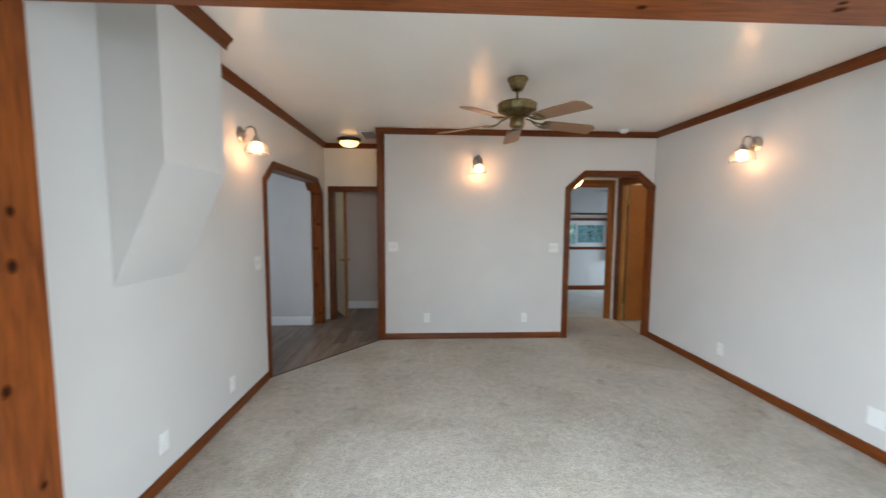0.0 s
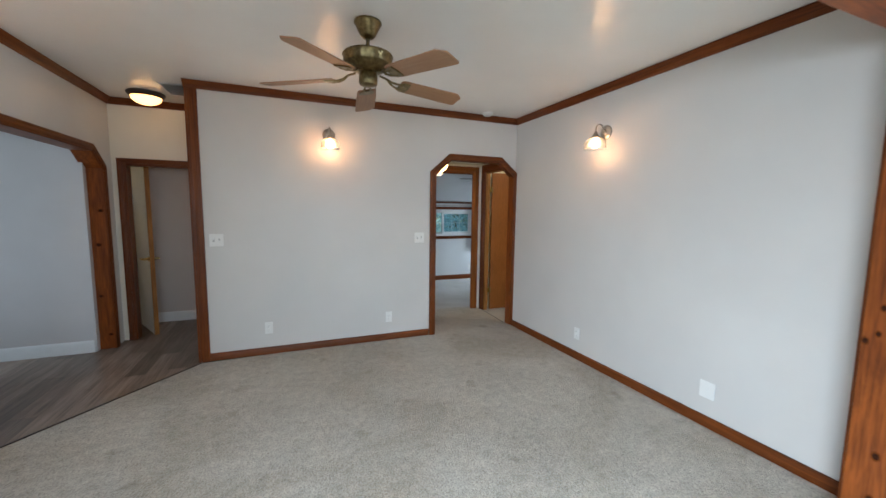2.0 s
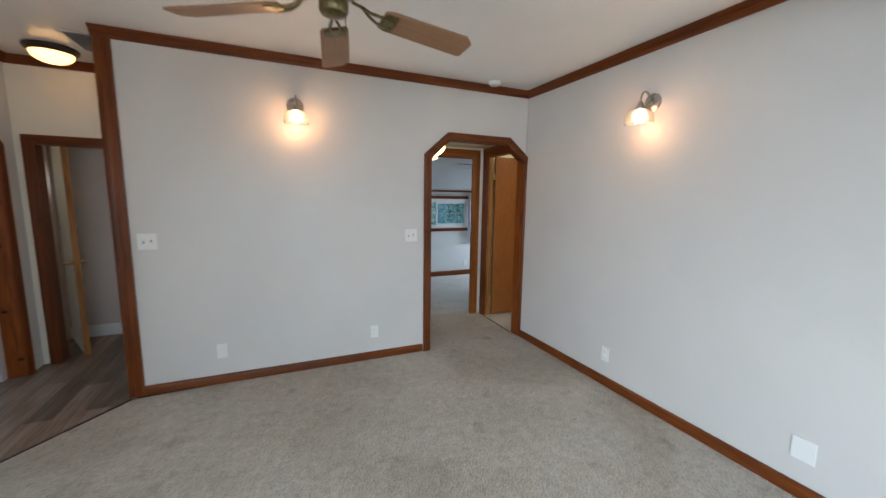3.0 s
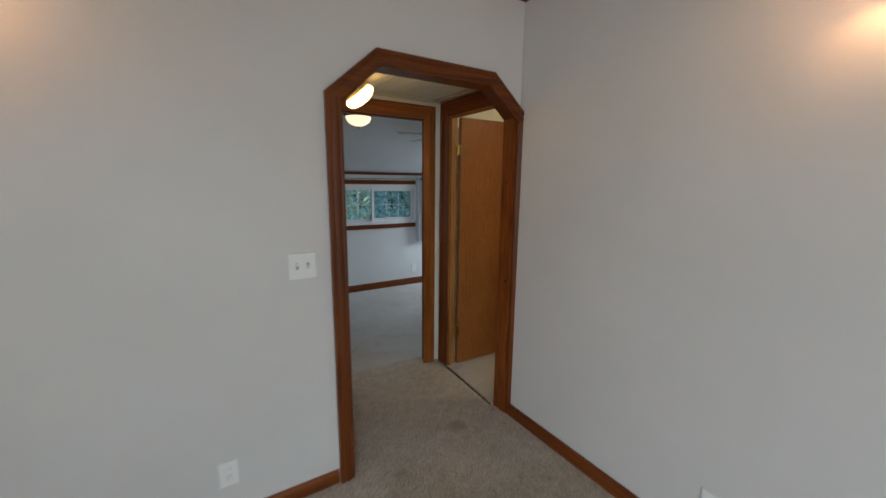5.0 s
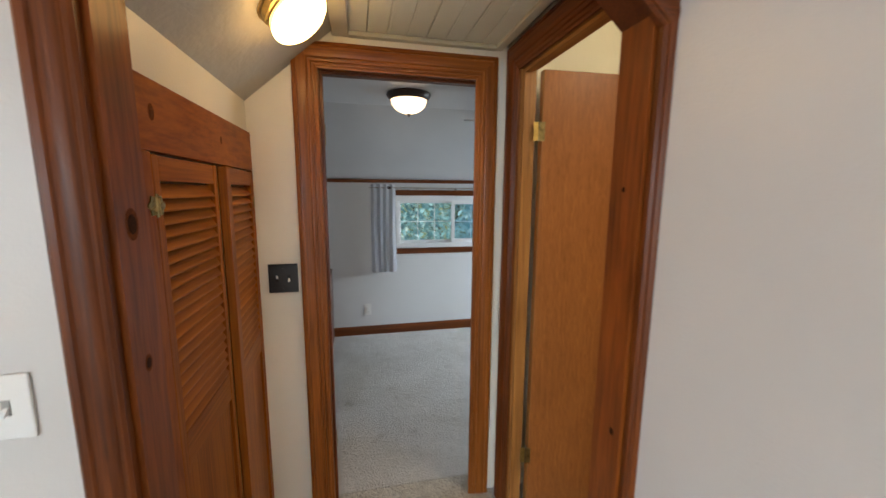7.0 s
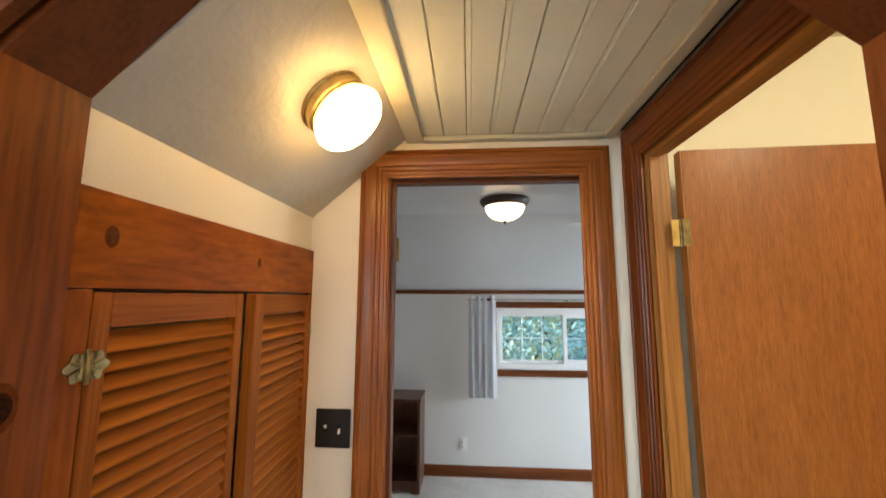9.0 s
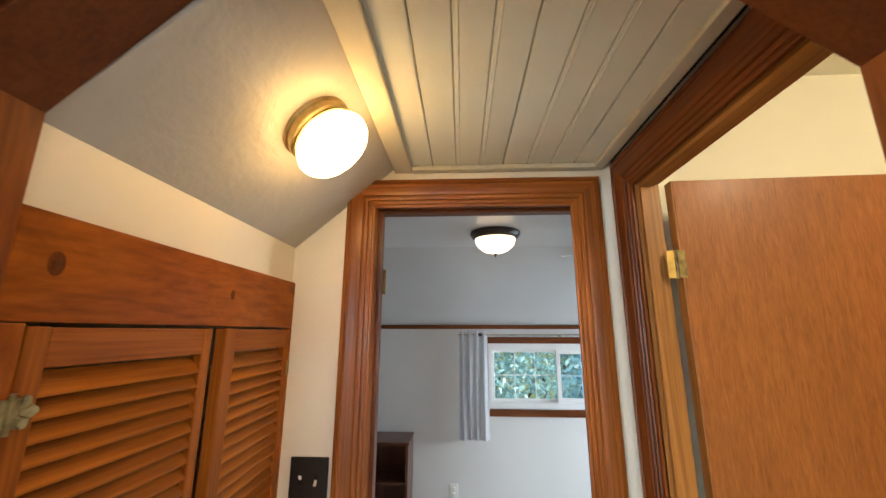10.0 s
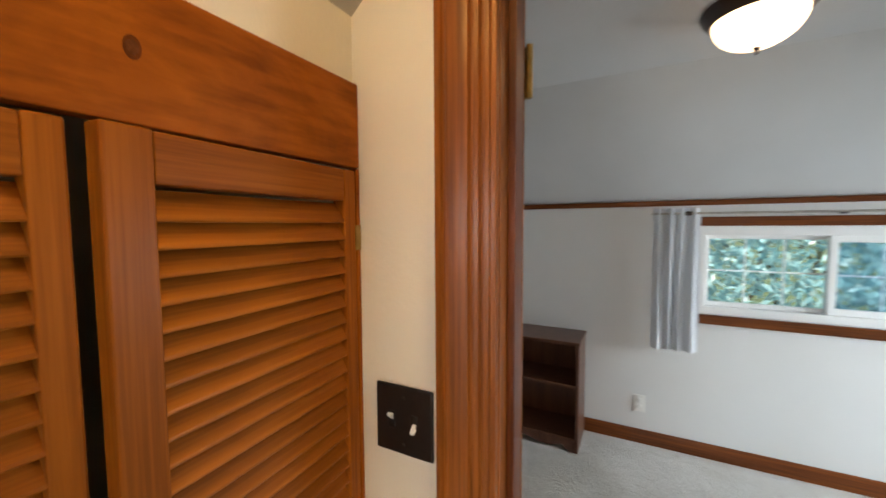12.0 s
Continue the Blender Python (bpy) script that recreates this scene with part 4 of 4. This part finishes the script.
def louvre_door(y0, y1, sl, sr, hinge_right, turn, label):
    """A louvred closet door between y0 and y1 with stile widths sl and sr."""
    d = thing("louvre_door", label, "closet door", "louvred closet doors")
    w, x0, x1 = y1 - y0, -0.026, 0.0
    org = -w if hinge_right else 0.0
    a, b = org, org + w
    part("stile", boxed(x0, x1, a, a + sl, 0.015, 1.585, 0.0025), CLEAR_PINE["z"], d)
    part("stile", boxed(x0, x1, b - sr, b, 0.015, 1.585, 0.0025), CLEAR_PINE["z"], d)
    for z0, z1 in ((1.531, 1.584), (0.860, 0.945), (0.016, 0.15)):
        part("rail", boxed(x0 + 0.001, x1 - 0.001, a + sl, b - sr, z0, z1, 0.002), CLEAR_PINE["y"], d)
    part("lower_panel", boxed(x0 + 0.008, x1 - 0.009, a + sl, b - sr, 0.15, 0.86, 0.001), CLEAR_PINE["z"], d)
    key = round(w - sl - sr, 3)
    if key not in SLATS:
        SLATS[key] = mesh_of(slabs([[(-0.024, 0.0165), (-0.0200, 0.0180), (-0.0020, -0.0105), (-0.0014, -0.0135), (-0.0026, -0.0155), (-0.006, -0.0158)]], "y", 0.0, key), "slat", SLAT)
    z = 0.962
    while z < 1.530:
        o = new("slat", SLATS[key])
        o.parent = d
        o.location = (0, a + sl, z)
        z += 0.0288
    if hinge_right:
        for zz in (1.468, 0.25):
            part("hinge", slabs([rect(-0.004, 0.024, zz - 0.022, zz + 0.022)], "x", 0.001, 0.003), BRIGHT_BRASS, d, "small brass hinge")
    else:
        for zz in (1.480, 0.25):
            butterfly(d, pose(0.001, -0.002, zz))
    d.matrix_world = pose(XC - 0.002, y1 if hinge_right else y0, 0, 0, 0, turn)
    return d


louvre_door(4.7905, 5.154, 0.030, 0.027, False, 0.0, "orange pine louvred closet door with ornate hinges")
louvre_door(5.168, 5.5295, 0.044, 0.029, True, 3.4, "orange pine louvred closet door standing slightly ajar")

s = thing("side_door", "flat mahogany veneer door standing open on brass hinges", "door")
part("leaf", boxed(0.006, 0.62, -0.0175, 0.0175, 0.014, 2.0, 0.002), VENEER, s)
part("edge_board", boxed(0.0015, 0.0055, -0.0175, 0.0175, 0.014, 2.0, 0.0008), JAMB["z"], s)
for zz in (1.760, 0.30):
    bm = tube([(-0.008, -0.012, zz - 0.040), (-0.008, -0.012, zz + 0.040)], 0.005, 10)
    box(bm, -0.006, 0.014, -0.0195, -0.0178, zz - 0.038, zz + 0.038)
    h = part("hinge", bm, BRASS, s, "tarnished brass butt hinge")
    part("hinge_leaf", boxed(-0.032, -0.008, -0.0135, -0.0118, zz - 0.038, zz + 0.038, 0.0005), BRIGHT_BRASS, h, "worn brass leaf")
s.matrix_world = pose(2.983, 5.381, 0, 0, 0, -2.5)
SIDE = glow("side_lamp_glow", (1.0, 0.84, 0.58), 82.0)
flush_light(pose(3.75, 4.3, 2.45), 0.14, 0.08, BRONZE, SIDE, "warm flush ceiling light in the side room", False)

s = thing("slope_light", "glowing opal mushroom light on the plaster slope", "ceiling light")
part("base", lathe([(0.080, 0.0), (0.086, 0.006), (0.086, 0.018), (0.081, 0.022), (0.084, 0.028), (0.084, 0.040), (0.079, 0.044), (0.081, 0.051), (0.070, 0.056), (0.040, 0.052)], 40), metal("gold_fitter", (0.62, 0.47, 0.22), 0.35), s, "gold ribbed fitter", True)
prof = [(0.060, 0.046)] + [(0.091 * math.cos(radians(a)) ** 0.8, 0.076 + (0.044 if a > 0 else 0.034) * math.sin(radians(a))) for a in (-60, -40, -20, 0, 18, 36, 54, 70, 82)] + [(0.006, 0.1205)]
part("globe", lathe(prof, 44), OPAL_SLOPE, s, "glowing opal glass globe", True)
s.matrix_world = Matrix.Translation((2.044, 5.110, 2.055)) @ Vector((0.66, 0, -0.75)).to_track_quat("Z", "Y").to_matrix().to_4x4()

# ---- bedroom ----
flush_light(pose(2.592, 6.525, 2.16), 0.150, 0.086, BRONZE, OPAL_BED, "dark bronze flush ceiling light with opal bowl")
ceiling_fan(pose(3.60, 6.40, 2.16), 176, WHITE, WHITE, "white low ceiling fan in the bedroom", 0.0, 0.64)

s = thing("bedroom_door", "stained wooden bedroom door folded back on brass hinges", "door")
part("leaf", boxed(0.004, 0.66, -0.0175, 0.0175, 0.012, 1.99, 0.002), VENEER, s)
for zz in (1.755, 0.30):
    bm = tube([(-0.004, -0.020, zz - 0.045), (-0.004, -0.020, zz + 0.045)], 0.006, 10)
    box(bm, -0.004, 0.030, -0.0195, -0.0178, zz - 0.044, zz + 0.044)
    part("hinge", bm, BRIGHT_BRASS, s, "brass butt hinge")
s.matrix_world = pose(2.090, 5.664, 0, 0, 0, 138)

s = thing("window_1", "white vinyl sliding window with grilles", "window", kind="structure")
yo, yi = YW + 0.09, YW + 0.035
for x0, x1, z0, z1 in ((WX0, WX1, WZ1 - 0.055, WZ1), (WX0, WX1, WZ0, WZ0 + 0.045), (WX0, WX0 + 0.035, WZ0 + 0.045, WZ1 - 0.055), (WX1 - 0.045, WX1, WZ0 + 0.045, WZ1 - 0.055)):
    part("frame", boxed(x0, x1, YW - 0.004, yo + 0.02, z0, z1, 0.003), VINYL, s)


def sash(x0, x1, z0, z1, y, wide, pane):
    for a, b, c, d in ((x0, x1, z1 - wide, z1), (x0, x1, z0, z0 + wide), (x0, x0 + wide, z0 + wide, z1 - wide), (x1 - wide, x1, z0 + wide, z1 - wide)):
        part("sash_bar", boxed(a, b, y - 0.014, y + 0.014, c, d, 0.002), VINYL, s)
    p = part("pane", boxed(x0 + wide, x1 - wide, y - 0.002, y + 0.002, z0 + wide, z1 - wide), pane, s, "clear window pane")
    p.visible_shadow = False
    zm = (z0 + z1) / 2
    part("grille_bar", boxed(x0 + wide, x1 - wide, y + 0.003, y + 0.010, zm - 0.0045, zm + 0.0045), VINYL, s)
    for k in (1, 2):
        xm = x0 + wide + (x1 - x0 - 2 * wide) * k / 3
        part("grille_bar", boxed(xm - 0.0045, xm + 0.0045, y + 0.0035, y + 0.0095, z0 + wide, z1 - wide), VINYL, s)


sash(2.655, 3.255, 0.975, 1.420, YW + 0.070, 0.024, PANE)
sash(3.225, 3.860, 0.975, 1.420, YW + 0.036, 0.036, SCREENED)
part("head_casing", boxed(2.595, 3.925, YW - 0.018, YW - 0.001, 1.477, 1.532, 0.003), TRIM["x"], s, "stained wooden head casing")
part("window_sill", boxed(2.600, 3.920, YW - 0.022, YW - 0.001, 0.866, 0.924, 0.003), TRIM["x"], s, "stained wooden sill board")


def curtain(x0, x1, z0, z1, y, folds, label):
    bm = bmesh.new()
    n, rows = folds * 10, 8
    grid = []
    for j in range(rows + 1):
        v = j / rows
        z = z1 + (z0 - z1) * v
        row = []
        for i in range(n + 1):
            u = i / n
            x = x0 + (x1 - x0) * u + 0.010 * v * math.sin(u * 7)
            d = 0.020 * math.cos(2 * math.pi * folds * u + 0.5 * math.sin(3 * v)) * (0.75 + 0.35 * v) + 0.006 * math.sin(9 * u + 4 * v)
            row.append(bm.verts.new((x, y + d, z)))
        grid.append(row)
    for a, b in zip(grid, grid[1:]):
        for i in range(n):
            bm.faces.new((a[i], a[i + 1], b[i + 1], b[i]))
    bmesh.ops.solidify(bm, geom=bm.faces[:], thickness=0.003)
    c = part("curtain", bm, FABRIC, smooth=True)
    return tagged(c, label, "curtain", "bedroom curtains")


curtain(2.365, 2.615, 0.690, 1.585, YW - 0.075, 4, "short light grey curtain hanging from the rod")
curtain(3.865, 4.130, 0.655, 1.580, YW - 0.075, 4, "short light grey curtain hanging from the rod")
s = thing("curtain_rod", "thin nickel curtain rod above the window", "curtain rod")
part("rod", tube([(2.35, YW - 0.075, 1.553), (4.15, YW - 0.075, 1.553)], 0.007, 10), NICKEL, s, smooth=True)
for x in (2.545, 3.955):
    part("end_collar", tube([(x - 0.012, YW - 0.075, 1.553), (x + 0.022, YW - 0.075, 1.553)], 0.013, 12), BRONZE, s, "dark collar at the rod end", True)
for x in (2.55, 3.25, 3.95):
    part("bracket", tube([(x, YW - 0.001, 1.545), (x, YW - 0.05, 1.545), (x, YW - 0.075, 1.544)], 0.006, 8), BRONZE, s, "dark rod bracket")

s = thing("bookcase", "low dark walnut bookcase with a scalloped foot rail", "bookcase")
bx0, bx1, by0, by1, bz = 1.22, 1.965, 7.485, YW - 0.02, 0.735
for x in (bx0, bx1 - 0.02):
    part("side_panel", boxed(x, x + 0.02, by0, by1, 0.0, bz - 0.021, 0.002), SHELF, s)
part("top", boxed(bx0 - 0.006, bx1 + 0.006, by0 - 0.008, by1, bz - 0.02, bz, 0.003), SHELF, s)
part("back_panel", boxed(bx0 + 0.02, bx1 - 0.02, by1 - 0.008, by1 - 0.002, 0.06, bz - 0.02), SHELF, s)
for z in (0.075, 0.43):
    part("shelf", boxed(bx0 + 0.021, bx1 - 0.021, by0 + 0.006, by1 - 0.01, z, z + 0.018, 0.001), SHELF, s)
wv = [(bx0 + 0.02, 0.074), (bx1 - 0.02, 0.074), (bx1 - 0.02, 0.0), (bx1 - 0.06, 0.0)]
wv += [(bx1 - 0.06 - (bx1 - bx0 - 0.12) * k / 16, 0.030 + 0.016 * math.cos(k * math.pi / 4) * (1 if 0 < k < 16 else 0)) for k in range(1, 16)]
wv += [(bx0 + 0.06, 0.0), (bx0 + 0.02, 0.0)]
part("foot_rail", slabs([wv], "y", by0 + 0.004, by0 + 0.020), SHELF, s)

# ---- outdoors ----
m, nt, p = mat_base("lawn")
nz = node(nt, "ShaderNodeTexNoise", Scale=3.0, Detail=6.0)
nt.links.new(coords(nt), nz.inputs["Vector"])
nt.links.new(ramp(nt, nz.outputs[0], [(0.3, (0.04, 0.07, 0.02)), (0.7, (0.10, 0.14, 0.05))]), p.inputs["Base Color"])
p.inputs["Roughness"].default_value = 0.9
setting("ground", slabs([rect(-600, 600, -600, 600)], "z", -0.6, -0.45), m, "green lawn round the house", "ground")

m, nt, p = mat_base("lit_hedge_leaves")
gi = nt.nodes.new("ShaderNodeNewGeometry")
# tones lifted to stand in for daylight; the palest leaves are painted highlights
nt.links.new(ramp(nt, gi.outputs["Random Per Island"], [(0.0, (0.14, 0.30, 0.33)), (0.45, (0.25, 0.47, 0.50)), (0.8, (0.38, 0.62, 0.64)), (0.9, (0.60, 0.74, 0.70)), (1.0, (0.66, 0.76, 0.70))]), p.inputs["Base Color"])
p.inputs["Roughness"].default_value = 0.4
tr, ms = nt.nodes.new("ShaderNodeBsdfTranslucent"), nt.nodes.new("ShaderNodeMixShader")
tr.inputs["Color"].default_value = (0.34, 0.60, 0.64, 1)
ms.inputs[0].default_value = 0.45
nt.links.new(p.outputs[0], ms.inputs[1]), nt.links.new(tr.outputs[0], ms.inputs[2])
nt.links.new(ms.outputs[0], nt.nodes["Material Output"].inputs["Surface"])
LEAF = m
rng = random.Random(4)
hedge = thing("hedge", "dense leafy green hedge outside the bedroom window", "hedge", kind="stuff")
bm = bmesh.new()
for k in range(26):
    x = 0.2 + k * 0.27 + rng.uniform(-0.1, 0.1)
    y = 9.95 + rng.uniform(-0.1, 0.3)
    pts = [(x, y, -0.45)]
    for j in range(1, 7):
        pts.append((x + rng.uniform(-0.12, 0.12) * j * 0.5, y + rng.uniform(-0.1, 0.1) * j * 0.4, -0.45 + j * 0.42))
    tube(pts, 0.018, 5, bm)
part("stems", bm, wood("hedge_bark", "z", (0.05, 0.035, 0.025), (0.12, 0.09, 0.06), 0.8, coat=0.0), hedge)
verts, faces = [], []
for k in range(30000):
    x, z = rng.uniform(0.0, 7.2), rng.uniform(-0.4, 2.5)
    dep = 0.35 * math.sin(x * 2.1) * math.sin(z * 2.7 + x) + 0.2 * math.sin(x * 5.3 + z * 3.0)
    y = 9.45 + dep * 0.6 + abs(rng.gauss(0, 0.36))
    if rng.random() < 0.25 and math.sin(x * 7.0) * math.sin(z * 6.0 + 1) > 0.5:
        continue
    L, W = rng.uniform(0.035, 0.075), rng.uniform(0.014, 0.03)
    q = Euler((rng.uniform(-1.0, 1.0), rng.uniform(-1.2, 1.2), rng.uniform(0, 6.28))).to_matrix()
    c = Vector((x, y, z))
    b0 = len(verts)
    for u, v, h in ((-L, 0, 0), (-L * 0.2, W, 0.006), (L, 0, 0), (-L * 0.2, -W, 0.006)):
        verts.append(c + q @ Vector((u, v, h)))
    faces += [(b0, b0 + 1, b0 + 2), (b0, b0 + 2, b0 + 3)]
me = bpy.data.meshes.new("leaves")
me.from_pydata(verts, [], faces)
me.materials.append(LEAF)
lv = new("leaves", me)
lv.parent = hedge
lv["kind"] = "stuff"

# ---- vinyl planks of the kitchen and hall floor, last ----
ROOT = thing("plank_floor", "grey-brown vinyl plank floor with a diagonal edge", "floor", kind="structure")
PL = {}


pw, gap = 0.150, 0.0012
x = -4.08
rng = random.Random(9)
while x < 0.48:
    y = 2.32 - rng.uniform(0, 1.0)
    while y < 7.4:
        ya, yb = max(y, 2.32), min(y + 1.22 - gap, 7.4)
        xa, xb = x, x + pw - gap
        # clip by the diagonal edge: the plank lies to the left of it
        poly = [(xa, ya), (xb, ya), (xb, yb), (xa, yb)]
        k = 1.07 / 0.90

        def inside(q):
            return q[1] - 3.535 - (q[0] + 1.43) * k
        if yb > ya + 0.02 and not (xa > -0.52 and ya < 5.58):
            out = []
            if xa > -1.62 and ya < 4.7:
                for i in range(4):
                    a, b = poly[i], poly[(i + 1) % 4]
                    fa, fb = inside(a), inside(b)
                    if fa >= 0:
                        out.append(a)
                    if fa * fb < 0:
                        t = fa / (fa - fb)
                        out.append((a[0] + t * (b[0] - a[0]), a[1] + t * (b[1] - a[1])))
                if x < XL and xb <= XL:
                    out = poly
            else:
                out = poly
            if len(out) >= 3:
                part("plank", slabs([out], "z", -0.011, rng.uniform(-0.0010, -0.0002)), PLANK, ROOT)
        y += 1.22
    x += pw
